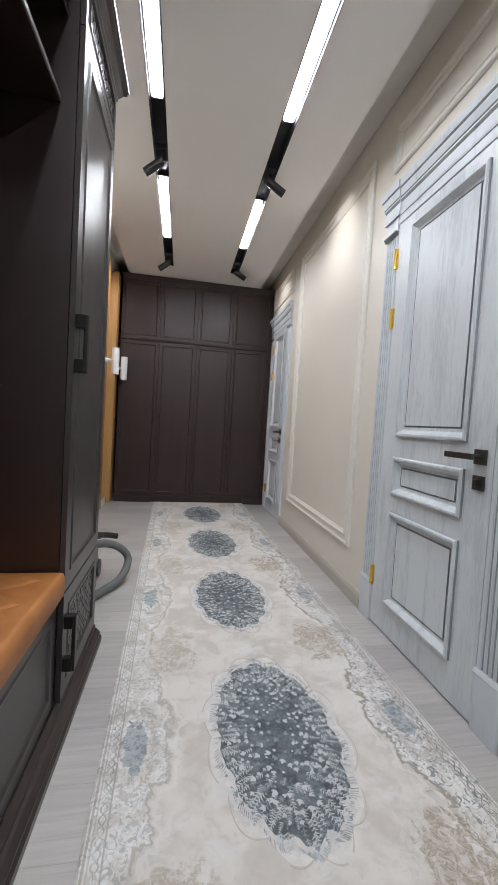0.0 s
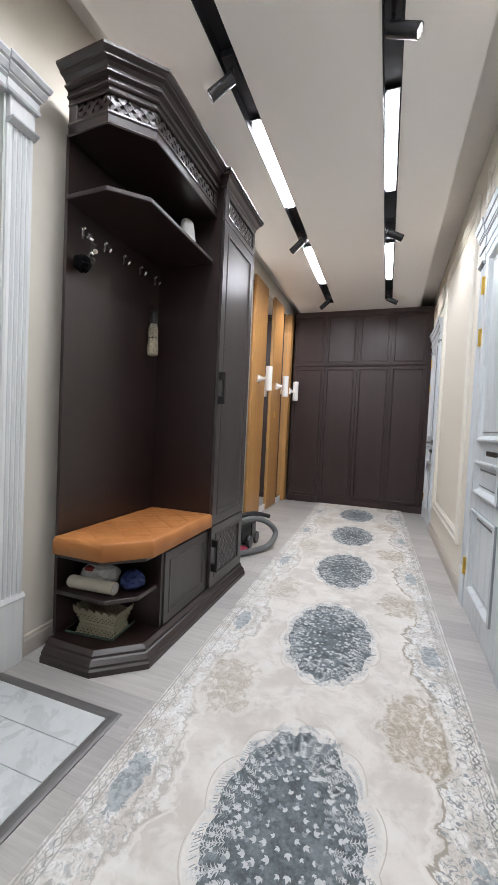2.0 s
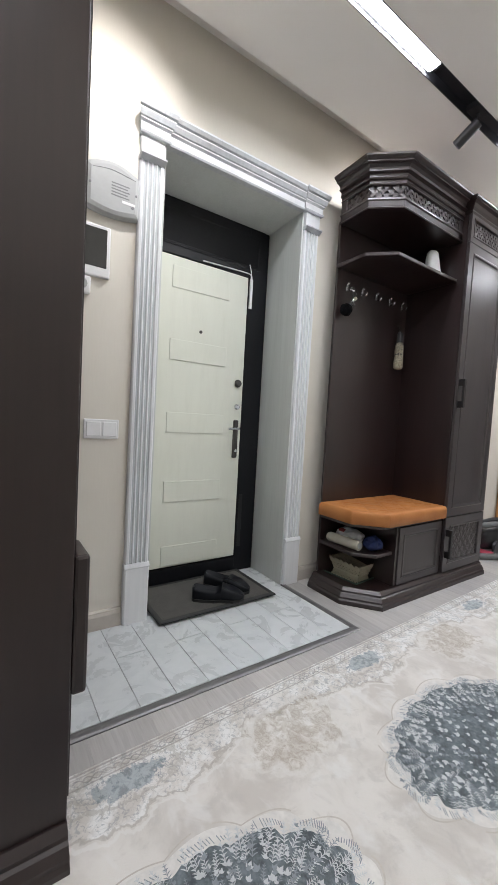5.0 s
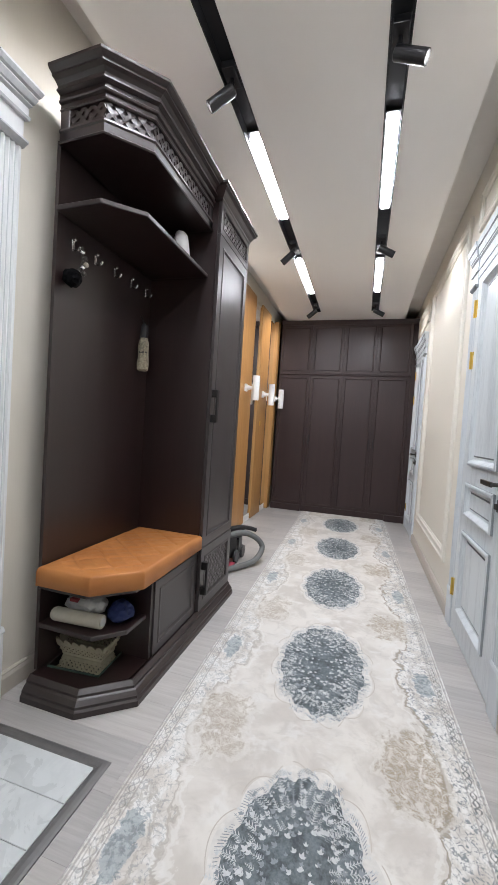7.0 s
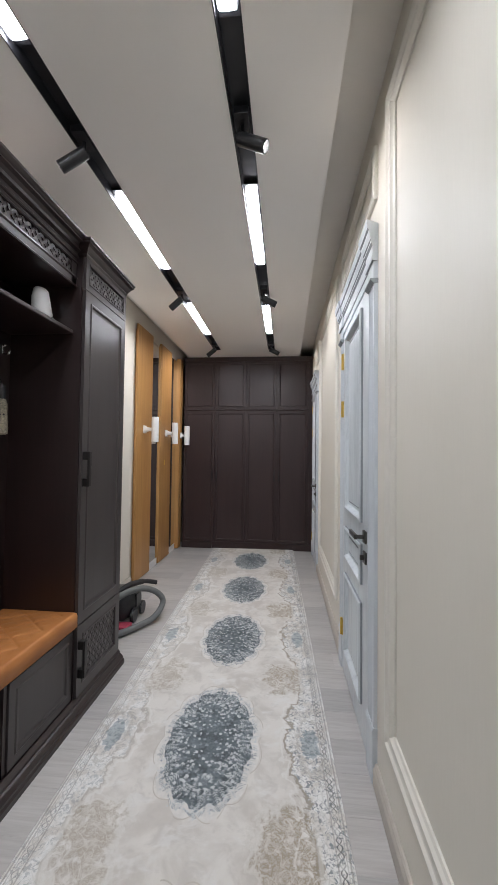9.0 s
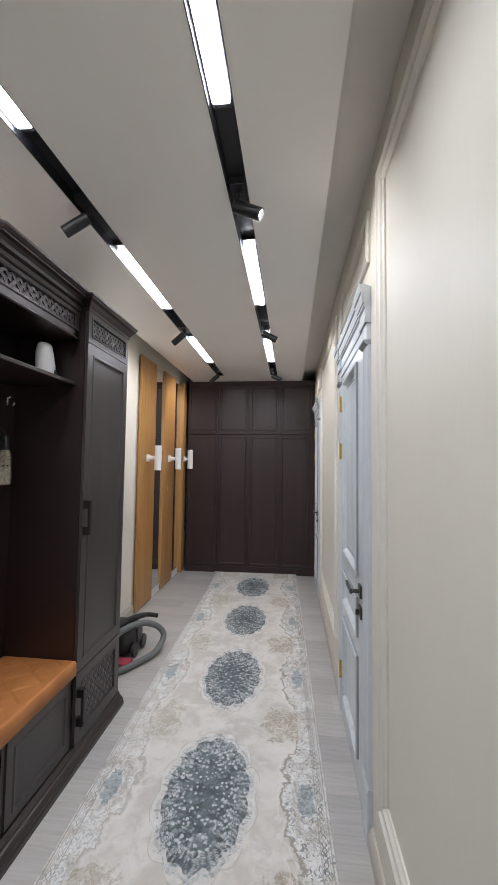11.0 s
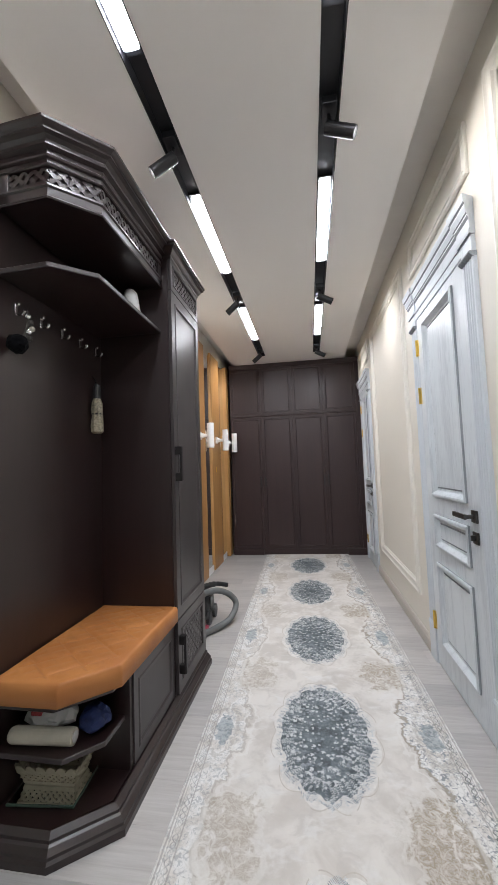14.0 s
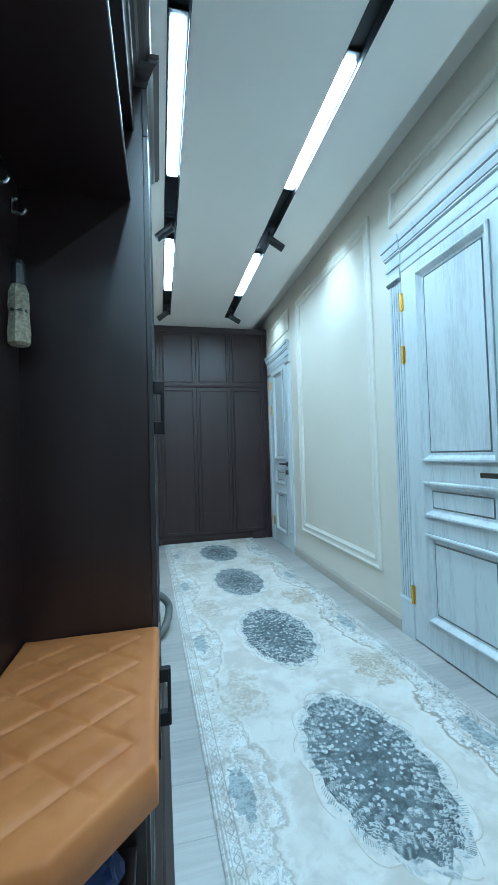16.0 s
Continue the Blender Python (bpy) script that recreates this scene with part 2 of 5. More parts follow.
def glow(name, color, strength):
    n = Nodes(name)
    e = n.tree.nodes.new("ShaderNodeEmission")
    e.inputs[0].default_value, e.inputs[1].default_value = (*color, 1), strength
    n.tree.links.new(e.outputs[0], n.out.inputs[0])
    return n.mat


LAMINATE, TILE, WALL, RUG, SLATE, LEATHER = plank_material(), tile_material(), wall_material(), rug_material(), slate_material(), leather_material()
def ceiling_material():
    n = Nodes("ceiling_satin")
    n.bump(n.noise(300, 3), 0.02, 0.0005)
    return n.done(n.mix(n.ramp(n.noise(0.7, 2), 0.3, 0.7), (0.835, 0.81, 0.785), (0.845, 0.82, 0.795)), 0.36)


CEILING = ceiling_material()
COVE = plain("ceiling_paint", (0.76, 0.73, 0.69), 0.7, vary=0.03, scale=8)
MOULD = plain("cream_moulding_paint", (0.74, 0.71, 0.645), 0.42, vary=0.04, scale=20)
SKIRT = plain("beige_skirting", (0.50, 0.46, 0.41), 0.45, vary=0.06)
HALO = plain("pale_pile", (0.71, 0.685, 0.655), 0.92, vary=0.12, scale=60, bump=0.3)
LEAF = plain("white_pile", (0.58, 0.60, 0.612), 0.92, vary=0.12, scale=120, bump=0.3)
SLATE_LIGHT = plain("grey_pile", (0.27, 0.30, 0.325), 0.92, vary=0.15, scale=120, bump=0.3)
TAUPE = plain("taupe_pile", (0.55, 0.505, 0.455), 0.92, vary=0.1, scale=120, bump=0.3)
GROUT = plain("grout", (0.33, 0.33, 0.33), 0.85)
STRIP = plain("grey_threshold_strip", (0.17, 0.165, 0.165), 0.38, metal=0.35)
BLACK = plain("black_metal", (0.012, 0.012, 0.014), 0.36, vary=0.1)
STEEL_DARK = plain("dark_door_frame", (0.006, 0.0065, 0.0085), 0.45, vary=0.15, scale=60, bump=0.15, Specular_IOR_Level=0.3)
HANDLE_DARK = plain("bronze_handle", (0.014, 0.012, 0.012), 0.4, metal=0.3, vary=0.1)
PEWTER = plain("dark_pewter", (0.10, 0.095, 0.088), 0.33, metal=0.9, vary=0.1)
CHROME = plain("chrome", (0.78, 0.78, 0.79), 0.22, metal=1.0, vary=0.03)
BRASS = plain("brass", (0.75, 0.53, 0.12), 0.28, metal=1.0, vary=0.06)
DOORCREAM = grained("cream_door_film", (0.66, 0.675, 0.585), (0.71, 0.725, 0.635), 0.42, fine=40, bump=0.03, streak=(0.25, 0.6), stretch=0.15)
REVEAL = grained("pale_reveal_panel", (0.54, 0.56, 0.54), (0.63, 0.65, 0.63), 0.5, bump=0.04, streak=(0.25, 0.7))
WHITE = plain("white_plastic", (0.80, 0.80, 0.80), 0.36, vary=0.03)
GREY = plain("grey_plastic", (0.43, 0.44, 0.44), 0.42, vary=0.04)
GREYDARK = plain("print_grey", (0.22, 0.225, 0.23), 0.5)
SCREEN = plain("dark_screen", (0.05, 0.05, 0.048), 0.12, vary=0.05)
MAT = plain("brown_grey_mat", (0.085, 0.08, 0.074), 0.95, vary=0.2, scale=240, bump=0.5)
MATEDGE = plain("black_rubber", (0.018, 0.018, 0.018), 0.6)
SHOE = plain("dark_navy_leather", (0.005, 0.006, 0.009), 0.5, vary=0.2, Specular_IOR_Level=0.3)
SHOE_IN = plain("navy_lining", (0.018, 0.034, 0.065), 0.7, vary=0.2)
HOSE = plain("grey_hose", (0.14, 0.145, 0.145), 0.45, vary=0.1)
VAC = plain("black_plastic", (0.016, 0.016, 0.018), 0.3, vary=0.1)
PINK = plain("red_plastic", (0.45, 0.06, 0.10), 0.4)
PAPER = plain("ivory_paper", (0.446, 0.421, 0.346), 0.75, vary=0.06)
BLUE = plain("blue_cloth", (0.009, 0.022, 0.10), 0.7, vary=0.3)
REDCLOTH = plain("red_print", (0.35, 0.05, 0.06), 0.8)
BASKET = plain("cream_wicker", (0.403, 0.367, 0.266), 0.6, vary=0.12)
GREEN = plain("dark_green_box", (0.05, 0.085, 0.065), 0.45, vary=0.15)
FUR = plain("black_pompom", (0.002, 0.002, 0.0025), 0.95, scale=300, bump=0.8, Specular_IOR_Level=0.1)
UMBRELLA = plain("patterned_fabric", (0.30, 0.27, 0.20), 0.8, vary=0.6, scale=110, bump=0.2)
LIGHTS = glow("lamp_diffuser", (0.90, 0.932, 1.0), LAMP)
SPOTFACE = glow("spot_lens", (1.0, 0.98, 0.98), 30.0)
MIRROR = Nodes("mirror").done((0.86, 0.88, 0.88), 0.015, 1.0)


# ---------------------------------------------------------------- mesh helpers
def thing(name, label, category, group="", kind="", at=(0, 0, 0)):
    ob = new(name)
    ob.empty_display_size = 0.05
    ob.location = at
    return tagged(ob, label, category, group, kind)


def mesh_of(name, bm, material):
    bmesh.ops.recalc_face_normals(bm, faces=bm.faces)
    me = bpy.data.meshes.new(name)
    bm.to_mesh(me)
    bm.free()
    me.materials.append(material)
    return me


def part(name, bm, material, parent, label="", smooth=False):
    me = mesh_of(name, bm, material)
    if smooth:
        me.shade_smooth()
    ob = new(name, me)
    ob.parent = parent
    if parent.parent is None:
        ob.matrix_parent_inverse = Matrix.Translation(-parent.location)
    return tagged(ob, label)


def shade_edges(ob, material, test):
    """Give the faces whose normal passes the test a second material."""
    ob.data.materials.append(material)
    for p in ob.data.polygons:
        if test(p.normal):
            p.material_index = 1
    return ob


def solid(name, bm, material, label, category, group="", kind="", smooth=False):
    me = mesh_of(name, bm, material)
    if smooth:
        me.shade_smooth()
    return tagged(new(name, me), label, category, group, kind)


def box(x0, x1, y0, y1, z0, z1, bevel=0.0, bm=None):
    own = bmesh.new()
    bmesh.ops.create_cube(own, size=1)
    for v in own.verts:
        v.co = Vector(((x0 + x1) / 2 + v.co.x * (x1 - x0), (y0 + y1) / 2 + v.co.y * (y1 - y0), (z0 + z1) / 2 + v.co.z * (z1 - z0)))
    if bevel:
        bmesh.ops.bevel(own, geom=own.edges[:], offset=bevel, segments=2, affect="EDGES", profile=0.5)
    return join(bm, own)


def join(bm, own):
    if bm is None:
        return own
    me = bpy.data.meshes.new("tmp")
    own.to_mesh(me)
    own.free()
    bm.from_mesh(me)
    bpy.data.meshes.remove(me)
    return bm


def quads(bm, rows, closed=False):
    """Skin between rows of vertices."""
    for a, b in zip(rows, rows[1:] + ([rows[0]] if closed else [])):
        n = len(a)
        for i in range(n - 1):
            bm.faces.new((a[i], a[i + 1], b[i + 1], b[i]))


def prism(pts, place, h0, h1, bm=None, bevel=0.0):
    """Extrude a plane outline; place(a, b, h) gives the point."""
    own = bmesh.new()
    lo = [own.verts.new(place(a, b, h0)) for a, b in pts]
    hi = [own.verts.new(place(a, b, h1)) for a, b in pts]
    own.faces.new(lo)
    own.faces.new(hi)
    for i in range(len(pts)):
        j = (i + 1) % len(pts)
        own.faces.new((lo[i], lo[j], hi[j], hi[i]))
    if bevel:
        bmesh.ops.recalc_face_normals(own, faces=own.faces)
        bmesh.ops.bevel(own, geom=own.edges[:], offset=bevel, segments=1, affect="EDGES")
    return join(bm, own)


def flat(a, b, h):
    return (a, b, h)


def rect_moulding(place, u0, u1, v0, v1, profile, fill=False, bm=None):
    """A mitred frame: profile rows (inset, height). fill closes the field inside the last row."""
    own = bmesh.new()
    rings = []
    for inset, h in profile:
        rings.append([own.verts.new(place(u, v, h)) for u, v in ((u0 + inset, v0 + inset), (u1 - inset, v0 + inset), (u1 - inset, v1 - inset), (u0 + inset, v1 - inset))])
    for a, b in zip(rings, rings[1:]):
        for i in range(4):
            j = (i + 1) % 4
            own.faces.new((a[i], a[j], b[j], b[i]))
    if fill:
        own.faces.new(rings[-1])
    return join(bm, own)


def sweep(path, profile, place, bm=None):
    """Mitred moulding along an open plan path (to the left of its direction is outwards); profile rows (out, z), closed."""
    own = bmesh.new()
    rows, n = [], len(path)
    for i, p in enumerate(path):
        p = Vector(p)
        d0 = (p - Vector(path[i - 1])).normalized() if i else None
        d1 = (Vector(path[i + 1]) - p).normalized() if i < n - 1 else None
        n0 = Vector((-d0.y, d0.x)) if d0 else None
        n1 = Vector((-d1.y, d1.x)) if d1 else None
        if n0 is None or n1 is None:
            off = n0 or n1
        else:
            off = (n0 + n1).normalized()
            off = off / max(0.3, off.dot(n0))
        rows.append([own.verts.new(place(*(p + off * o), z)) for o, z in profile])
    k = len(profile)
    for a, b in zip(rows, rows[1:]):
        for i in range(k):
            j = (i + 1) % k
            own.faces.new((a[i], a[j], b[j], b[i]))
    own.faces.new(rows[0])
    own.faces.new(rows[-1])
    return join(bm, own)


def tube(points, radius, sides=10, bm=None, caps=True):
    """A round bar along points; radius a number or one for each point."""
    own = bmesh.new()
    pts = [Vector(p) for p in points]
    rows, side = [], None
    for i, p in enumerate(pts):
        d = (pts[min(i + 1, len(pts) - 1)] - pts[max(i - 1, 0)]).normalized()
        ref = side if side else (Vector((0, 0, 1)) if abs(d.z) < 0.9 else Vector((1, 0, 0)))
        a = (ref - d * ref.dot(d)).normalized()
        side = a
        b = d.cross(a)
        r = radius[i] if isinstance(radius, (list, tuple)) else radius
        rows.append([own.verts.new(p + (a * math.cos(t) + b * math.sin(t)) * r) for t in (2 * math.pi * k / sides for k in range(sides))])
    for a, b in zip(rows, rows[1:]):
        for i in range(sides):
            j = (i + 1) % sides
            own.faces.new((a[i], a[j], b[j], b[i]))
    if caps:
        own.faces.new(rows[0])
        own.faces.new(rows[-1])
    return join(bm, own)


def lathe(centre, axis, prof, sides=24):
    """A turned body about an axis; prof rows (along, radius)."""
    own = bmesh.new()
    axis = Vector(axis).normalized()
    ref = Vector((0, 0, 1)) if abs(axis.z) < 0.9 else Vector((1, 0, 0))
    a = (ref - axis * ref.dot(axis)).normalized()
    b = axis.cross(a)
    rows = []
    for u, r in prof:
        mid = Vector(centre) + axis * u
        rows.append([own.verts.new(mid)] if r == 0 else [own.verts.new(mid + (a * math.cos(t) + b * math.sin(t)) * r) for t in (2 * math.pi * k / sides for k in range(sides))])
    for p, q in zip(rows, rows[1:]):
        for i in range(sides):
            j = (i + 1) % sides
            own.faces.new([v for v in dict.fromkeys((p[i % len(p)], p[j % len(p)], q[j % len(q)], q[i % len(q)]))])
    return own


def curve(points, steps=8):
    """A smooth line through points."""
    pts = [Vector(p) for p in points]
    out = []
    for i in range(len(pts) - 1):
        p0, p1, p2, p3 = pts[max(i - 1, 0)], pts[i], pts[i + 1], pts[min(i + 2, len(pts) - 1)]
        for k in range(steps):
            t = k / steps
            out.append(0.5 * (2 * p1 + (p2 - p0) * t + (2 * p0 - 5 * p1 + 4 * p2 - p3) * t * t + (3 * p1 - p0 - 3 * p2 + p3) * t ** 3))
    return out + [pts[-1]]


def lattice(place, u0, u1, v0, v1, step, wide, h, bm=None):
    """Crossed diagonal slats inside a rectangle, woven over and under."""
    own = bmesh.new()
    w, t = u1 - u0, v1 - v0
    for sgn in (1, -1):
        c = -t + step / 2
        k = 0
        while c < w:
            a = max(0.0, -c)
            b = min(t, w - c)
            if b - a > wide:
                def at(s, q):
                    u = c + s
                    u = u0 + u if sgn == 1 else u1 - u
                    return (u + q * sgn * -1, v0 + s + q)
                q = wide / 2 / math.sqrt(2)
                n = max(2, int((b - a) / (step / 2)))
                lo, hi = [], []
                for i in range(n + 1):
                    s = a + (b - a) * i / n
                    z = h + (0.0016 if ((i + k + (sgn > 0)) % 2) else -0.0016)
                    lo.append((at(s, -q), z))
                    hi.append((at(s, q), z))
                rows = []
                for (p, z), (r, _) in zip(lo, hi):
                    rows.append([own.verts.new(place(p[0], p[1], z - 0.004)), own.verts.new(place(p[0], p[1], z)), own.verts.new(place(r[0], r[1], z)), own.verts.new(place(r[0], r[1], z - 0.004))])
                quads(own, rows)
            c += step
            k += 1
    return join(bm, own)


# ---------------------------------------------------------------- the plan
RIGHT, LEFT, FRONT_WALL, BACK = 1.06, -0.83, 5.35, -2.4
CEIL, COVE_Z, CEIL_L, CEIL_R = 2.65, 2.79, -0.665, 0.875
WARD = 4.73


def on_right(u, v, h):
    return (RIGHT - h, u, v)


def on_left(u, v, h):
    return (LEFT + h, u, v)


def setting(name, bm, material, label):
    return solid(name, bm, material, label, name.split("_")[0], kind="structure")


floor = setting("floor", box(-1.6, 1.6, BACK - 0.2, FRONT_WALL + 0.2, -0.12, -0.004), SKIRT, "light grey laminate plank floor of the hallway")
# right wall with two door openings
D1 = (1.146, 1.888, 2.06)
D2 = (3.95, 4.55, 2.06)
bm = box(RIGHT, RIGHT + 0.16, BACK, D1[0], -0.1, 2.9)
box(RIGHT, RIGHT + 0.16, D1[1], D2[0], -0.1, 2.9, 0, bm)
box(RIGHT, RIGHT + 0.16, D2[1], FRONT_WALL, -0.1, 2.9, 0, bm)
for d in (D1, D2):
    box(RIGHT, RIGHT + 0.16, d[0], d[1], d[2], 2.9, 0, bm)
wall_right = setting("wall_east", bm, WALL, "cream papered wall with moulded panels")
box_back = box(RIGHT + 0.17, RIGHT + 0.2, BACK, FRONT_WALL, -0.1, 2.9)
setting("wall_beyond", box_back, WALL, "plain wall closing the rooms behind the doors")
# left wall with the entrance opening
F = (-0.47, 0.375, 2.195)
FRAME_TOP = 2.158
bm = box(LEFT - 0.36, LEFT, BACK, F[0], -0.1, 2.9)
box(LEFT - 0.36, LEFT, F[1], FRONT_WALL, -0.1, 2.9, 0, bm)
box(LEFT - 0.36, LEFT, F[0], F[1], F[2], 2.9, 0, bm)
wall_left = setting("wall_west", bm, WALL, "cream papered wall with the entrance door opening")
setting("wall_outside", box(LEFT - 0.42, LEFT - 0.38, -0.8, 0.8, -0.1, 2.5), STEEL_DARK, "dark landing side behind the entrance door")
setting("wall_north", box(-1.3, 1.3, FRONT_WALL, FRONT_WALL + 0.15, -0.1, 2.9), WALL, "cream wall behind the wardrobe")
setting("wall_south", box(-1.3, 1.3, BACK - 0.15, BACK, -0.1, 2.9), WALL, "plain cream wall closing the hallway")

# lowered ceiling with two slots for the light tracks, and the higher strip round it
TRACKS = (-0.204, 0.497)
TW, SLOT0, SLOT1 = 0.043, -2.0, 4.36
bm = bmesh.new()
for x0, x1 in ((CEIL_L, TRACKS[0] - TW), (TRACKS[0] + TW, TRACKS[1] - TW), (TRACKS[1] + TW, CEIL_R)):
    box(x0, x1, BACK + 0.15, FRONT_WALL, CEIL, CEIL + 0.11, 0, bm)
for tx in TRACKS:
    box(tx - TW, tx + TW, SLOT1, FRONT_WALL, CEIL, CEIL + 0.11, 0, bm)
    box(tx - TW, tx + TW, BACK + 0.15, SLOT0, CEIL, CEIL + 0.11, 0, bm)
setting("ceiling", bm, CEILING, "satin white lowered ceiling with two recessed light tracks")
setting("ceiling_edge", box(-1.3, 1.3, BACK, FRONT_WALL, COVE_Z, COVE_Z + 0.12), COVE, "raised plaster strip around the lowered ceiling")

# skirting boards
SKP = [(0, 0), (0.018, 0), (0.018, 0.062), (0.012, 0.075), (0.012, 0.08), (0.006, 0.085), (0, 0.085)]


def skirting(place, u0, u1):
    bm = bmesh.new()
    rows = [[bm.verts.new(place(u, z, o)) for o, z in SKP] for u in (u0, u1)]
    k = len(SKP)
    for i in range(k):
        j = (i + 1) % k
        bm.faces.new((rows[0][i], rows[0][j], rows[1][j], rows[1][i]))
    bm.faces.new(rows[0])
    bm.faces.new(rows[1])
    setting("baseboard", bm, SKIRT, "beige skirting board along the cream wall")


for place, u0, u1 in ((on_right, BACK, 1.027), (on_right, 2.007, 3.846), (on_left, BACK, -0.586), (on_left, 0.491, 3.15)):
    skirting(place, u0, u1)

# wall panel mouldings on the right wall
PANEL = [(0, 0.0), (0.0, 0.013), (0.008, 0.02), (0.018, 0.021), (0.026, 0.014), (0.034, 0.012), (0.05, 0.012), (0.058, 0.018), (0.068, 0.018), (0.076, 0.01), (0.085, 0.006), (0.085, 0.0)]
SMALL = [(i * 0.62, h * 0.8) for i, h in PANEL]
for u0, u1, v0, v1, prof in ((2.205, 3.606, 0.285, 2.585, PANEL), (-1.3, 0.855, 0.285, 2.617, PANEL), (1.045, 1.985, 2.37, 2.6, SMALL), (3.84, 4.66, 2.37, 2.6, SMALL)):
    setting("trim", rect_moulding(on_right, u0, u1, v0, v1, prof), MOULD, "cream painted panel moulding on the wall")

# ---------------------------------------------------------------- light tracks
LAMPS = (((-1.86, -1.05), (-0.22, 0.588), (1.372, 2.18), (2.89, 3.745)), ((-1.86, -1.05), (-0.24, 0.562), (1.38, 2.162), (2.985, 3.76)))
SPOTS = ((-0.62, 1.0, 2.61, 4.19), (-0.64, 0.968, 2.61, 4.19))
AIMS = (Vector((-0.79, -0.15, -0.59)).normalized(), Vector((0.895, -0.13, -0.425)).normalized())
BEAMS = (22.0, 11.0)
SPREAD = (radians(104), radians(80))
for tx, side, lamp_spans, spot_places, front, beam_power, spread in zip(TRACKS, (-1, 1), LAMPS, SPOTS, AIMS, BEAMS, SPREAD):
    track = thing("light_track", "black recessed magnetic light track in the white ceiling", "light track", "light tracks", at=(tx, 1.2, CEIL + 0.05))
    u = tx
    bm = box(u - TW, u - TW + 0.004, SLOT0, SLOT1, CEIL - 0.0015, CEIL + 0.06)
    box(u + TW - 0.004, u + TW, SLOT0, SLOT1, CEIL - 0.0015, CEIL + 0.06, 0, bm)
    box(u - TW, u + TW, SLOT0, SLOT1, CEIL + 0.06, CEIL + 0.066, 0, bm)
    for e0, e1 in ((SLOT0, SLOT0 + 0.004), (SLOT1 - 0.004, SLOT1)):
        box(u - TW, u + TW, e0, e1, CEIL - 0.0015, CEIL + 0.06, 0, bm)
    part("channel", bm, BLACK, track)
    part("cover", box(u - TW + 0.005, u + TW - 0.005, SLOT0 + 0.005, SLOT1 - 0.005, CEIL + 0.048, CEIL + 0.052), BLACK, track)
    for y0, y1 in lamp_spans:
        lamp = thing("linear_lamp", "lit white linear lamp module clipped into the black track", "lamp", "linear lamps", at=(tx, y0, CEIL))
        part("housing", box(u - 0.036, u + 0.036, y0 - 0.03, y1 + 0.03, CEIL + 0.03, CEIL + 0.041, 0.001), BLACK, lamp)
        bm = bmesh.new()
        rows = []
        for yy, f in ((y0, 0.6), (y0 + 0.012, 1.0), (y1 - 0.012, 1.0), (y1, 0.6)):
            rows.append([bm.verts.new((u + a * 0.0295 * (0.75 + 0.25 * f), yy, CEIL + 0.0205 - b * f)) for a, b in ((-1, -0.002), (-1, 0.006), (-0.5, 0.0095), (0.5, 0.0095), (1, 0.006), (1, -0.002))])
        quads(bm, rows)
        bm.faces.new(rows[0])
        bm.faces.new(rows[-1])
        part("diffuser", bm, LIGHTS, lamp, "glowing white diffuser")
    for y in spot_places:
        spot = thing("spotlight", "black cylinder spotlight tilted out of the track", "spotlight", "track spotlights", at=(tx, y, CEIL))
        aim = Vector((front.x, front.y if y < 2 else -front.y, front.z))
        c = Vector((u + side * 0.042, y - 0.01, CEIL - 0.078))
        part("base", box(u - 0.03, u + 0.03, y - 0.06, y + 0.05, CEIL + 0.004, CEIL + 0.035, 0.002), BLACK, spot)
        part("stem", tube([(u, y, CEIL + 0.005), (u, y, CEIL - 0.045), c - aim * 0.02], 0.009), BLACK, spot)
        part("body", lathe(c, aim, [(-0.064, 0.0), (-0.064, 0.0245), (-0.061, 0.027), (0.064, 0.027), (0.066, 0.026), (0.066, 0.0232), (0.048, 0.0228)], 24), BLACK, spot)
        part("lens", lathe(c, aim, [(0.0485, 0.0226), (0.0495, 0.018), (0.05, 0.0)], 24), SPOTFACE, spot, "bright recessed lens")
        data = bpy.data.lights.new("spot_beam", "SPOT")
        data.energy, data.color, data.spot_size, data.spot_blend, data.shadow_soft_size = beam_power, (1.0, 0.97, 0.96), spread, 1.0, 0.02
        beam = new("spot_beam", data)
        beam.matrix_world = look(c + aim * 0.072, c + aim * 0.5)


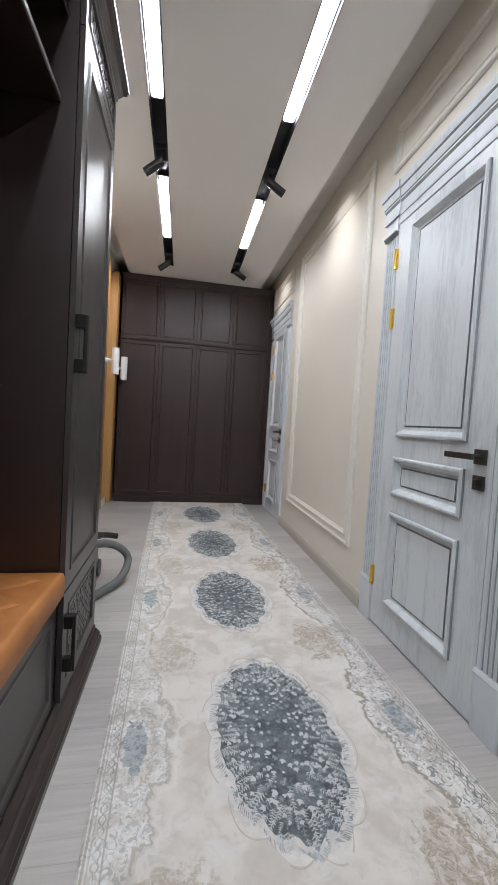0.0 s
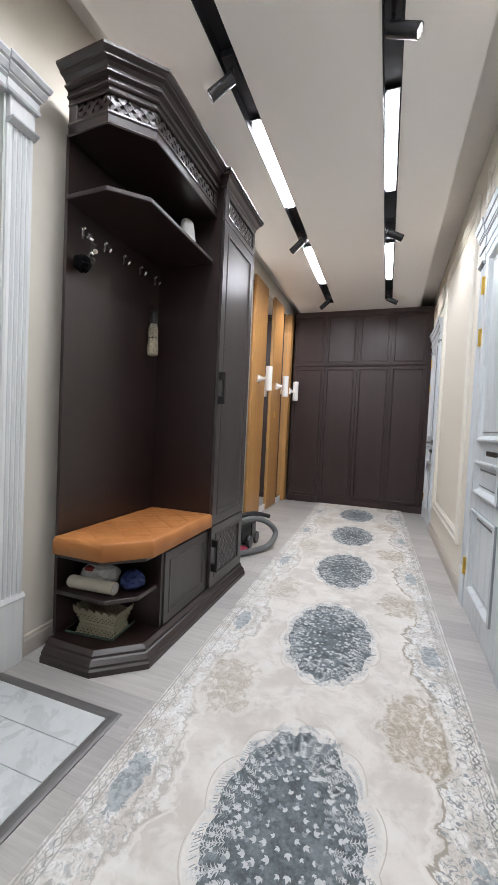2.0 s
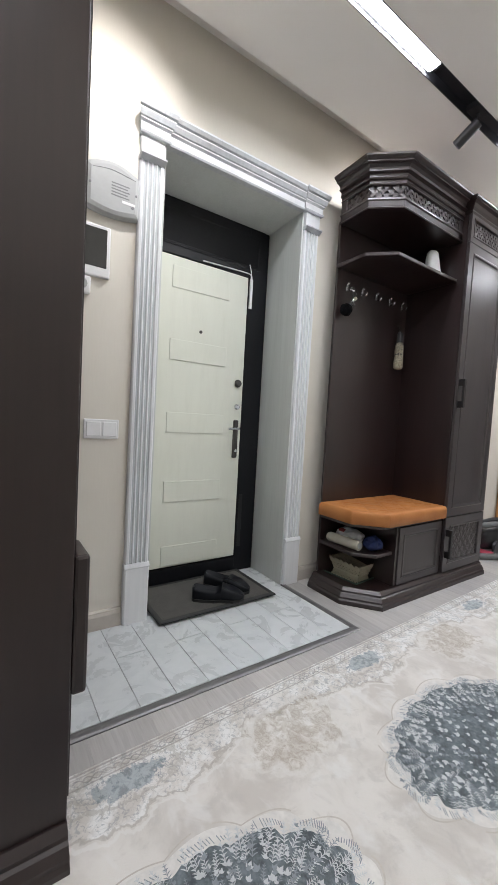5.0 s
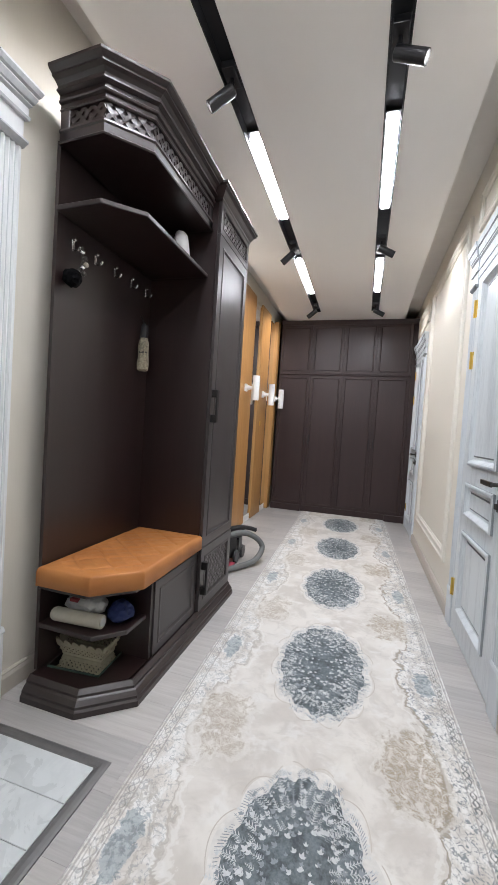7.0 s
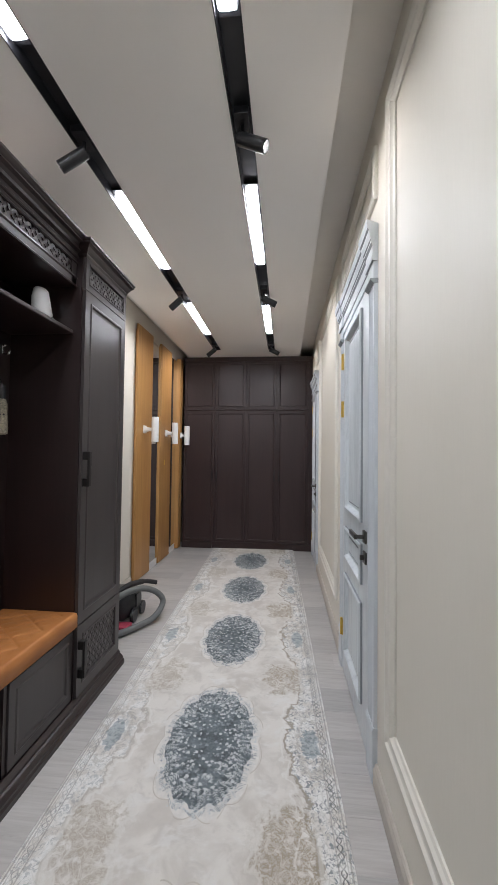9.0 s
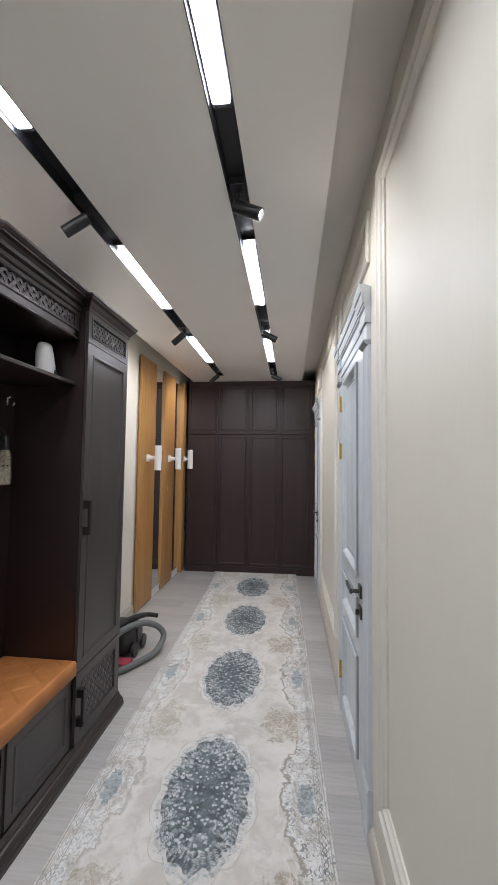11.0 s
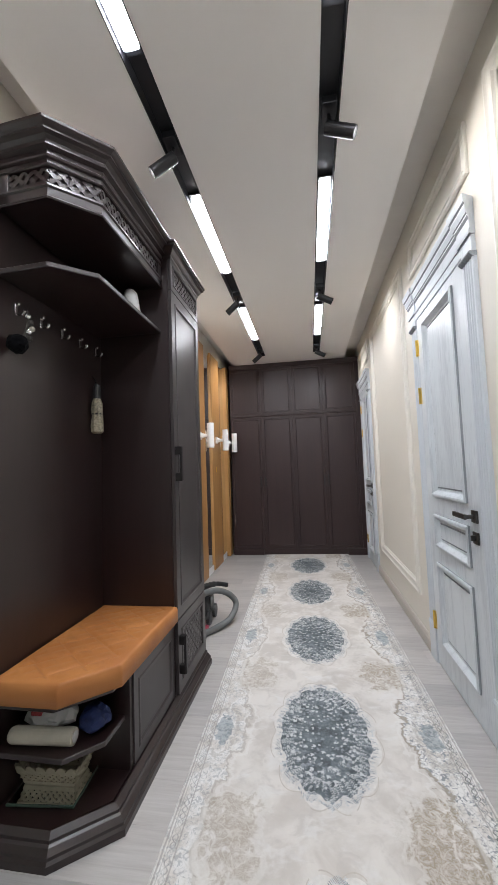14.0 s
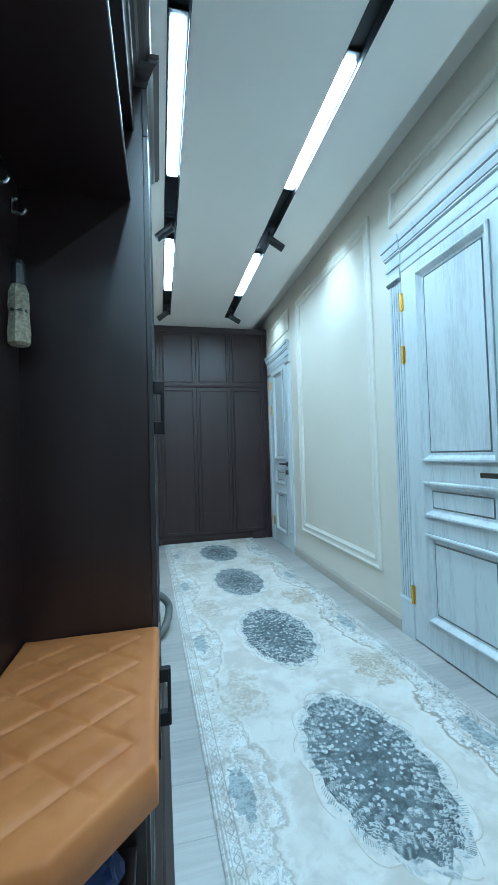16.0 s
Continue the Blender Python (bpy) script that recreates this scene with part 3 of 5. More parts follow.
# ---------------------------------------------------------------- door surrounds and doors
def casing(place, y0, y1, top, wide, thing_label, CASING=CASING, FLUTE=PATINA_DARK, rise=0.042, tall=0.94, frieze=0.0, foot=0.2):
    """Fluted casing with plinth and cap blocks on both sides and a stepped crown above."""
    sur = thing("door_casing", thing_label, "door casing", "door casings", "", at=place((y0 + y1) / 2, 0, 0))
    for a, b in ((y0 - wide, y0), (y1, y1 + wide)):
        w = wide
        prof = [(0, 0), (0, 0.02), (0.006, 0.026)]
        n = 4
        for i in range(n):
            s0, s1 = 0.014 + i * (w - 0.028) / n, 0.014 + (i + 1) * (w - 0.028) / n
            prof += [(s0 + 0.002, 0.026), (s0 + 0.006, 0.0175), (s1 - 0.006, 0.0175), (s1 - 0.002, 0.026)]
        prof += [(w - 0.006, 0.026), (w, 0.02), (w, 0)]
        part("pilaster", prism([(a + p, h) for p, h in prof], lambda p, h, z: place(p, z, h), foot + 0.005, top - 0.03), CASING, sur)
        bm = bmesh.new()
        for i in range(n):
            s0, s1 = a + 0.014 + i * (w - 0.028) / n, a + 0.014 + (i + 1) * (w - 0.028) / n
            prism([(s0 + 0.007, 0.017), (s1 - 0.007, 0.017), (s1 - 0.007, 0.0182), (s0 + 0.007, 0.0182)], lambda p, h, z: place(p, z, h), foot + 0.019, top - 0.052, bm)
        part("flute", bm, FLUTE, sur, "grey patina in the flutes")
        part("plinth_block", prism([(a - 0.004, 0), (a - 0.004, 0.028), (a + 0.003, 0.034), (b - 0.003, 0.034), (b + 0.004, 0.028), (b + 0.004, 0)], lambda p, h, z: place(p, z, h), 0.0, foot), CASING, sur)
        part("plinth_cap", prism([(0, -0.005), (0.034, -0.005), (0.037, 0.001), (0.028, 0.017), (0, 0.017)], lambda h, z, p: place(p, foot + z, h), a - 0.004, b + 0.004), CASING, sur)
        part("cap_block", box(*sorted((place(0, 0, 0)[0], place(0, 0, 0.03)[0])), a + 0.002, b - 0.002, top - 0.03, top + 0.085, 0.002), CASING, sur)
        part("cap_ledge", prism([(0, 0), (0.03, 0), (0.052, 0.014), (0.052, 0.02), (0.03, 0.02), (0, 0.02)], lambda h, z, p: place(p, top - 0.05 + z, h), a - 0.002, b + 0.002), FLUTE, sur)
    part("frieze", box(*sorted((place(0, 0, 0)[0], place(0, 0, 0.026)[0])), y0 + 0.002, y1 - 0.002, top + frieze, top + 0.085, 0.002), CASING, sur)
    crown = [(0, 0.0), (0.034, 0.0), (0.04, 0.012), (0.04, 0.018), (0.028, 0.022), (0.028, 0.066), (0.044, 0.078), (0.044, 0.086), (0.054, 0.09), (0.07, 0.118), (0.07, 0.126), (0.084, 0.134), (0.095, 0.156), (0.095, 0.168), (0, 0.168)]
    crown = [(h if h <= 0.028 else 0.028 + (h - 0.028) * 0.68, z * tall) for h, z in crown]
    zc = top + rise

    def at(u, h, z):
        return place(u, zc + z, h)

    for u0, u1, g in ((y0 - wide, y0 + 0.01, 0.012), (y1 - 0.01, y1 + wide, 0.012), (y0 + 0.01, y1 - 0.01, 0.0)):
        prof = [(h + (g if h else 0), z) for h, z in crown]
        bm = bmesh.new()
        e = 0.5 if g else 0.0
        rows = []
        for k, u in enumerate((u0, u1)):
            sgn = -1 if k == 0 else 1
            rows.append([bm.verts.new(at(u + sgn * e * max(0, h - 0.026), h, z)) for h, z in prof])
        m = len(prof)
        for i in range(m):
            j = (i + 1) % m
            bm.faces.new((rows[0][i], rows[0][j], rows[1][j], rows[1][i]))
        bm.faces.new(rows[0])
        bm.faces.new(rows[1])
        # crown faces that point downwards take the darker flute material
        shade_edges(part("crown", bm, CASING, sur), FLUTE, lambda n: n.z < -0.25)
    return sur


RAISED = [(0, 0.0), (0.0, 0.010), (0.006, 0.016), (0.014, 0.016), (0.022, 0.008), (0.030, -0.004), (0.034, -0.008), (0.046, -0.008), (0.0465, -0.013), (0.0535, -0.013), (0.054, -0.006), (0.06, -0.006)]


def panel_door(name, y0, y1, top, x_face, lever_y, label):
    """Panelled leaf, seen from the corridor; x_face is the leaf's face."""
    door = thing(name, label, "door", "", "structure", at=(x_face, (y0 + y1) / 2, 0))
    g = 0.004

    def face(u, v, h):
        return (x_face - h, u, v)

    a, b = y0 + g, y1 - g
    m = 0.105 * (y1 - y0) / 0.72 + 0.02
    rows = ((0.155, 0.615), (0.70, 0.885), (0.985, 2.0))
    # the leaf: stiles and rails with real recesses for the panels
    bm = box(x_face, x_face + 0.04, a, a + m, 0.008, top - g)
    box(x_face, x_face + 0.04, b - m, b, 0.008, top - g, 0, bm)
    edges = [0.008] + [z for r in rows for z in r] + [top - g]
    for z0, z1 in zip(edges[::2], edges[1::2]):
        box(x_face, x_face + 0.04, a + m, b - m, z0, z1, 0, bm)
    part("leaf", bm, PATINA, door)
    for z0, z1 in rows:
        bm = rect_moulding(face, a + m, b - m, z0, z1, RAISED, True)
        shade_edges(part("panel", bm, PATINA, door), PATINA_DARK, lambda n: abs(n.x) < 0.3)
        part("groove", rect_moulding(face, a + m, b - m, z0, z1, [(0.0468, -0.0122), (0.0532, -0.0122)]), PATINA_DARK, door, "grey patina in the groove")
    # lever handle on square rose, key escutcheon below
    z = 0.935
    s = 1 if lever_y < (y0 + y1) / 2 else -1
    han = part("lever_handle", box(x_face - 0.01, x_face, lever_y - 0.027, lever_y + 0.027, z - 0.027, z + 0.027, 0.002), PEWTER, door, "square dark pewter lever handle")
    part("lever", tube([(x_face - 0.008, lever_y, z), (x_face - 0.045, lever_y, z)], 0.009, 10, box(x_face - 0.052, x_face - 0.04, min(lever_y - s * 0.01, lever_y + s * 0.13), max(lever_y - s * 0.01, lever_y + s * 0.13), z - 0.011, z + 0.011, 0.002)), PEWTER, han)
    lock = part("escutcheon", box(x_face - 0.009, x_face, lever_y - 0.026, lever_y + 0.026, z - 0.118, z - 0.066, 0.002), PEWTER, door)
    part("turn_knob", box(x_face - 0.026, x_face - 0.008, lever_y - 0.005, lever_y + 0.005, z - 0.104, z - 0.08, 0.002), PEWTER, lock)
    hy = y1 - 0.002 if s > 0 else y0 + 0.002
    for hz in (0.249, 1.586, 1.885):
        hinge = part("hinge", tube([(x_face - 0.008, hy, hz - 0.05), (x_face - 0.008, hy, hz + 0.05)], 0.0075, 10, box(x_face - 0.004, x_face + 0.001, hy - 0.016, hy + 0.016, hz - 0.05, hz + 0.05)), BRASS, door, "brass butt hinge")
    return door


def on_right_low(u, v, h):
    return on_right(u, v, h * 0.62)


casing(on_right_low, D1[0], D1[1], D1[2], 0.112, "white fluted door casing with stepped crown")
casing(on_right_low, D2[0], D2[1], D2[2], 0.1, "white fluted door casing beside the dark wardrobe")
panel_door("door_1", D1[0], D1[1], D1[2], RIGHT - 0.012, 1.206, "closed white patinated three-panel door with pewter lever handle")
panel_door("door_2", D2[0], D2[1], D2[2], RIGHT - 0.012, 4.01, "closed white patinated panel door beside the wardrobe")
for n_, d in (("door_jamb", D1), ("door_jamb", D2)):
    bm = box(RIGHT + 0.03, RIGHT + 0.15, d[0], d[0] + 0.003, 0, d[2])
    box(RIGHT + 0.03, RIGHT + 0.15, d[1] - 0.003, d[1], 0, d[2], 0, bm)
    setting(n_, bm, CASING, "white door jamb lining")

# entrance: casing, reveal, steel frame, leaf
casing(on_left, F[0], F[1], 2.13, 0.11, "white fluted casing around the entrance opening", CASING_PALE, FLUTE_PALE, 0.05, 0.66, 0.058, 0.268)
rev = thing("door_reveal", "pale panelled reveal of the entrance opening", "reveal", "", "structure", at=(LEFT - 0.1, 0, 0))
DX = -1.125
part("side_panel", box(DX, LEFT + 0.012, F[0] + 0.001, F[0] + 0.01, 0, FRAME_TOP), REVEAL, rev)
part("side_panel", box(DX, LEFT + 0.012, F[1] - 0.01, F[1] - 0.001, 0, FRAME_TOP), REVEAL, rev)
part("head_panel", prism([(DX, FRAME_TOP), (LEFT + 0.012, F[2] - 0.012), (LEFT + 0.012, F[2] - 0.002), (DX, F[2] - 0.002)], lambda x, z, y: (x, y, z), F[0] + 0.001, F[1] - 0.001), REVEAL, rev)
for ya, yb in ((F[0] + 0.0012, F[0] + 0.0098), (F[1] - 0.0098, F[1] - 0.0012)):
    part("side_panel_top", prism([(DX, FRAME_TOP), (LEFT + 0.012, FRAME_TOP), (LEFT + 0.012, F[2] - 0.013)], lambda x, z, y: (x, y, z), ya, yb), REVEAL, rev)
ent = thing("door_3", "cream steel entrance door in a dark frame, closed", "door", "", "structure", at=(DX, 0, 0))
bm = box(DX - 0.05, DX, 0.225, F[1] - 0.011, 0, FRAME_TOP - 0.001, 0.003)
box(DX - 0.05, DX, F[0] + 0.011, -0.44, 0, FRAME_TOP - 0.001, 0.003, bm)
box(DX - 0.05, DX, -0.44, 0.225, 1.862, FRAME_TOP - 0.001, 0.003, bm)
box(DX - 0.05, DX + 0.004, -0.44, 0.225, 0, 0.095, 0.003, bm)
fr = part("door_frame", bm, STEEL_DARK, ent, "near-black painted steel frame")
part("transom_panel", rect_moulding(lambda u, v, h: (DX + h, u, v), -0.42, 0.30, 1.912, FRAME_TOP - 0.045, [(0, 0), (0.0, 0.004), (0.012, 0.004), (0.018, 0.001), (0.03, 0.001)], True), STEEL_DARK, fr)
part("seal_groove", box(DX - 0.04, DX - 0.012, -0.44, 0.225, 0.095, 1.862), MATEDGE, fr)
part("strike_strip", box(DX + 0.001, DX + 0.004, 0.235, 0.262, 0.16, 0.5, 0.001), BLACK, fr)
part("contact_cable", tube(curve([(DX + 0.006, -0.1, 1.872), (DX + 0.006, 0.1, 1.878), (DX + 0.006, 0.225, 1.878), (DX + 0.006, 0.24, 1.85)], 4), 0.004, 6), WHITE, fr)
part("door_contact", box(DX, DX + 0.014, 0.229, 0.247, 1.67, 1.85, 0.003), WHITE, fr)
part("contact_wire", tube(curve([(DX + 0.004, 0.235, 1.85), (DX + 0.01, 0.232, 1.89), (DX + 0.004, 0.222, 1.935)], 5), 0.003, 6), WHITE, fr)
leaf = part("leaf", box(DX - 0.02, DX + 0.011, -0.43, 0.214, 0.108, 1.852, 0.004), DOORCREAM, ent, "cream film-faced leaf with grooved panels")


def ent_face(u, v, h):
    return (DX + 0.008 + h, u, v)


for z0, z1 in ((0.118, 0.232), (0.487, 0.607), (0.885, 1.0), (1.29, 1.405), (1.683, 1.80)):
    part("rail", box(DX + 0.009, DX + 0.0165, -0.283, 0.081, z0, z1, 0.002), DOORCREAM, leaf)
part("peephole", tube([(DX + 0.008, -0.096, 1.469), (DX + 0.016, -0.096, 1.469)], 0.009, 12), PEWTER, leaf)
for z in (1.055, 1.2):
    r = 0.024 if z > 1.1 else 0.019
    part("lock_rose", tube([(DX + 0.01, 0.172, z), (DX + 0.02, 0.175, z), (DX + 0.03, 0.175, z)], [r, r, r * 0.7], 18), PEWTER if z > 1.1 else CHROME, leaf)
eh = part("handle_plate", box(DX + 0.01, DX + 0.024, 0.156, 0.19, 0.74, 0.975, 0.006), PEWTER, leaf, "dark polished handle plate")
part("lever", tube(curve([(DX + 0.015, 0.174, 0.922), (DX + 0.055, 0.174, 0.922), (DX + 0.06, 0.155, 0.922), (DX + 0.06, 0.095, 0.92)], 5), 0.008, 10), CHROME, eh)
part("cylinder", tube([(DX + 0.016, 0.174, 0.785), (DX + 0.03, 0.174, 0.785)], 0.01, 12), CHROME, eh)

# ---------------------------------------------------------------- wardrobe across the end of the hallway
ward = thing("wardrobe", "tall dark brown wooden wardrobe filling the end wall", "wardrobe", at=(0.16, WARD + 0.3, 0))
WL, WR = -0.735, RIGHT - 0.005
part("carcass", box(WL, WR, WARD + 0.022, FRONT_WALL - 0.01, 0.0, 2.645), WARDROBE, ward)
part("plinth", box(WL, -0.315, WARD - 0.012, WARD + 0.022, 0.0, 0.085, 0.004), WARDROBE, ward)
part("plinth", box(0.80, WR, WARD - 0.012, WARD + 0.022, 0.0, 0.085, 0.004), WARDROBE, ward)
part("plinth", box(-0.315, 0.80, WARD + 0.008, WARD + 0.022, 0.02, 0.085, 0.002), WARDROBE, ward)
part("cornice", prism([(0, 0), (-0.012, 0), (-0.03, 0.03), (-0.03, 0.038), (-0.04, 0.055), (0, 0.055)], lambda h, z, u: (u, WARD + 0.022 + h, 2.59 + z), WL, WR), WARDROBE, ward)
part("side_filler", box(WR - 0.055, WR, WARD + 0.004, WARD + 0.022, 0.087, 2.588, 0.002), WARDROBE, ward)
DOORP = [(0, -0.018), (0, -0.002), (0.002, 0.0), (0.03, 0.0), (0.033, 0.004), (0.039, 0.004), (0.045, -0.002), (0.052, -0.003)]


def ward_face(u, v, h):
    return (u, WARD - h, v)


WX = [WL + 0.003, -0.29, 0.142, 0.566, WR - 0.057]
for a, b in zip(WX, WX[1:]):
    for z0, z1 in ((0.09, 1.895), (1.925, 2.586)):
        dr = part("door", rect_moulding(ward_face, a + 0.002, b - 0.002, z0, z1, DOORP, True), WARDROBE, ward)
        if z0 < 1:
            left_hand = a in (WX[0], WX[2])
            hx = b - 0.03 if left_hand else a + 0.03
            part("handle", box(hx - 0.007, hx + 0.007, WARD - 0.028, WARD - 0.014, 0.93, 1.07, 0.003, box(hx - 0.005, hx + 0.005, WARD - 0.02, WARD, 0.935, 0.95, 0, box(hx - 0.005, hx + 0.005, WARD - 0.02, WARD, 1.05, 1.065))), BLACK, dr)
part("mid_rail", prism([(0, 0), (0.008, 0.004), (0.012, 0.015), (0.008, 0.026), (0, 0.03)], lambda h, z, u: (u, WARD + 0.004 - h, 1.895 + z), WL, WR - 0.057), WARDROBE, ward)

# ---------------------------------------------------------------- hall unit with bench
HB, HP0, HP1 = -0.735, 1.264, 1.755
PF, SF = -0.324, -0.377
unit = thing("hall_stand", "dark brown wooden hall stand with bench, hooks and tall cupboard", "hall stand", at=(-0.55, 1.1, 0))
BASE = [(0, 0.0), (0.05, 0.0), (0.05, 0.022), (0.043, 0.03), (0.043, 0.04), (0.03, 0.055), (0.022, 0.06), (0.022, 0.07), (0.006, 0.085), (0, 0.085)]
base_path = [(HB + 0.012, 0.552), (-0.489, 0.549), (-0.344, 0.668), (-0.344, HP1 + 0.02)]
part("plinth", sweep(base_path[::-1], BASE, flat), WENGE, unit)
part("base_board", prism([(HB + 0.012, 0.554), (-0.491, 0.551), (-0.351, 0.67), (-0.351, HP1), (HB + 0.012, HP1)], flat, 0.02, 0.083), WENGE, unit)
part("back_panel", box(HB, HB + 0.016, 0.576, HP0, 0.083, 2.16), WENGE, unit)
# bench carcass
part("bench_side", box(HB + 0.016, -0.35, 0.80, 0.818, 0.083, 0.43), WENGE, unit)
outline = [(HB + 0.017, 0.562), (-0.489, 0.556), (-0.352, 0.685), (-0.352, HP0 - 0.001), (HB + 0.017, HP0 - 0.001)]
part("bench_top", prism(outline, flat, 0.422, 0.44, None, 0.002), WENGE, unit)
part("bench_shelf", prism([(HB + 0.017, 0.57), (-0.462, 0.562), (-0.368, 0.657), (-0.368, 0.799), (HB + 0.017, 0.799)], flat, 0.262, 0.28, None, 0.002), WENGE, unit)


def unit_face(x):
    return lambda u, v, h: (x + h, u, v)


FRONTP = [(0, -0.016), (0, 0.0), (0.036, 0.0), (0.042, 0.004), (0.05, 0.003), (0.056, -0.004), (0.066, -0.005)]
part("bench_door", rect_moulding(unit_face(-0.343), 0.822, HP0 - 0.004, 0.09, 0.418, FRONTP, True), WENGE_FRONT, unit)
# tall cupboard
part("cupboard_side", box(HB, PF - 0.018, HP0, HP0 + 0.018, 0.083, 2.3), WENGE, unit)
part("cupboard_side", box(HB, PF - 0.018, HP1 - 0.018, HP1, 0.083, 2.3), WENGE, unit)
part("cupboard_back", box(HB, HB + 0.01, HP0 + 0.018, HP1 - 0.018, 0.083, 2.3), WENGE, unit)
part("cupboard_top", box(HB, PF - 0.018, HP0, HP1, 2.28, 2.298), WENGE, unit)
up = part("cupboard_door", rect_moulding(unit_face(PF), HP0 + 0.003, HP1 - 0.003, 0.445, 2.12, [(0, -0.016), (0, 0.0), (0.05, 0.0), (0.056, 0.004), (0.064, 0.004), (0.07, -0.003), (0.082, -0.005)], True), WENGE_FRONT, unit)


def pull(y, z0, z1, x, parent):
    bm = box(x + 0.024, x + 0.036, y - 0.012, y + 0.012, z0, z1, 0.003)
    box(x, x + 0.03, y - 0.014, y + 0.014, z0, z0 + 0.042, 0.003, bm)
    box(x, x + 0.03, y - 0.014, y + 0.014, z1 - 0.042, z1, 0.003, bm)
    part("handle", bm, HANDLE_DARK, parent, "dark bronze bar handle")


pull(HP0 + 0.024, 1.126, 1.302, PF, up)
low = part("lattice_door", rect_moulding(unit_face(PF), HP0 + 0.003, HP1 - 0.003, 0.09, 0.438, [(0, -0.016), (0, 0.0), (0.048, 0.0), (0.054, 0.004), (0.062, 0.003), (0.066, -0.014)], False), WENGE_FRONT, unit)
part("lattice", lattice(unit_face(PF), HP0 + 0.066, HP1 - 0.066, 0.155, 0.372, 0.034, 0.016, -0.006), WENGE_FRONT, low)
part("lattice_back", box(PF - 0.016, PF - 0.0145, HP0 + 0.01, HP1 - 0.01, 0.1, 0.43), WENGE, low)
pull(HP0 + 0.024, 0.185, 0.365, PF, low)
fp = part("frieze_panel", rect_moulding(unit_face(PF), HP0 + 0.003, HP1 - 0.003, 2.125, 2.297, [(0, -0.016), (0, 0.0), (0.03, 0.0), (0.034, 0.004), (0.04, 0.003), (0.043, -0.012)], False), WENGE_FRONT, unit)
part("lattice", lattice(unit_face(PF), HP0 + 0.043, HP1 - 0.043, 2.176, 2.246, 0.036, 0.014, -0.004), WENGE_FRONT, fp)
part("lattice_back", box(PF - 0.016, PF - 0.0135, HP0 + 0.01, HP1 - 0.01, 2.13, 2.295), WENGE, fp)
CROWN = [(-0.02, 0.0), (0.0, 0.0), (0.006, 0.01), (0.006, 0.018), (0.018, 0.03), (0.03, 0.046), (0.048, 0.056), (0.048, 0.066), (0.056, 0.07), (0.056, 0.08), (-0.02, 0.08)]
part("cornice", sweep([(HB, HP0), (PF, HP0), (PF, HP1), (HB, HP1)][::-1], [(o * 0.75, z) for o, z in CROWN], lambda a, b, z: (a, b, 2.286 + z)), WENGE, unit)
part("cornice_top", box(HB, PF, HP0, HP1, 2.354, 2.364), WENGE, unit)
# canopy over the bench: frieze with woven lattice, stepped cornice
CP = [(HB + 0.025, 0.562), (-0.502, 0.546), (SF, 0.678), (SF, HP0)]
for p, q in zip(CP, CP[1:]):
    pv, qv = Vector(p), Vector(q)
    d = (qv - pv).normalized()
    nrm = Vector((d.y, -d.x))
    ln = (qv - pv).length

    def can(u, v, h, pv=pv, d=d, nrm=nrm):
        w = pv + d * u + nrm * h
        return (w.x, w.y, v)

    g0, g1 = (0.045 if p == CP[0] else 0.0), (0.045 if q == CP[-1] else 0.0)
    part("lattice", lattice(can, g0, ln - g1, 2.186, 2.25, 0.042, 0.0155, -0.003), WENGE, unit, "woven wooden lattice strip")
    part("lattice_back", prism([(0.0, 2.14), (ln, 2.14), (ln, 2.29), (0.0, 2.29)], lambda u, v, h, can=can: can(u, v, h), -0.0145, -0.0125), WENGE, unit)
    for e0, e1 in (((0.0, g0),) if g0 else ()) + (((ln - g1, ln),) if g1 else ()):
        part("frieze_stile", prism([(e0, 2.13), (e1, 2.13), (e1, 2.30), (e0, 2.30)], lambda u, v, h, can=can: can(u, v, h), -0.0125, 0.003, None, 0.002), WENGE, unit)
BIGCROWN = [(-0.02, 0.0), (0.004, 0.0), (0.013, 0.003), (0.016, 0.009), (0.011, 0.014), (0.010, 0.030), (0.018, 0.033), (0.027, 0.036), (0.027, 0.043), (0.020, 0.046), (0.022, 0.056), (0.034, 0.066), (0.050, 0.071), (0.050, 0.078), (0.058, 0.082), (0.068, 0.091), (0.069, 0.1), (-0.02, 0.1)]
part("canopy_cornice", sweep(CP[::-1], BIGCROWN, lambda a, b, z: (a, b, 2.275 + z)), WENGE, unit)
part("canopy_rail", sweep(CP[::-1], [(-0.02, 0), (0.006, 0), (0.009, 0.006), (0.003, 0.014), (0.003, 0.046), (0.008, 0.052), (0.006, 0.062), (0.0, 0.064), (-0.02, 0.064)], lambda a, b, z: (a, b, 2.13 + z * 0.9)), WENGE, unit)
part("canopy_top_rail", sweep(CP[::-1], [(-0.02, 0), (0.004, 0.0), (0.008, 0.004), (0.004, 0.012), (0.003, 0.045), (-0.02, 0.045)], lambda a, b, z: (a, b, 2.25 + z)), WENGE, unit)
part("canopy_top", prism(CP + [(HB, HP0)], flat, 2.36, 2.37), WENGE, unit)
part("canopy_bottom", prism([(HB + 0.03, 0.574), (-0.515, 0.562), (SF - 0.015, 0.69), (SF - 0.015, HP0), (HB + 0.03, HP0)], flat, 2.134, 2.142), WENGE, unit)
part("hat_shelf", prism([(HB + 0.016, 0.562), (-0.508, 0.552), (-0.382, 0.672), (-0.382, HP0 - 0.001), (HB + 0.016, HP0 - 0.001)], flat, 1.893, 1.912, None, 0.003), WENGE, unit)
# upholstered seat pad, quilted in diamonds
NU, NV = 100, 190
bm = bmesh.new()


def pad_front(y):
    return -0.322 if y > 0.69 else -0.322 - (0.69 - y) * 1.0


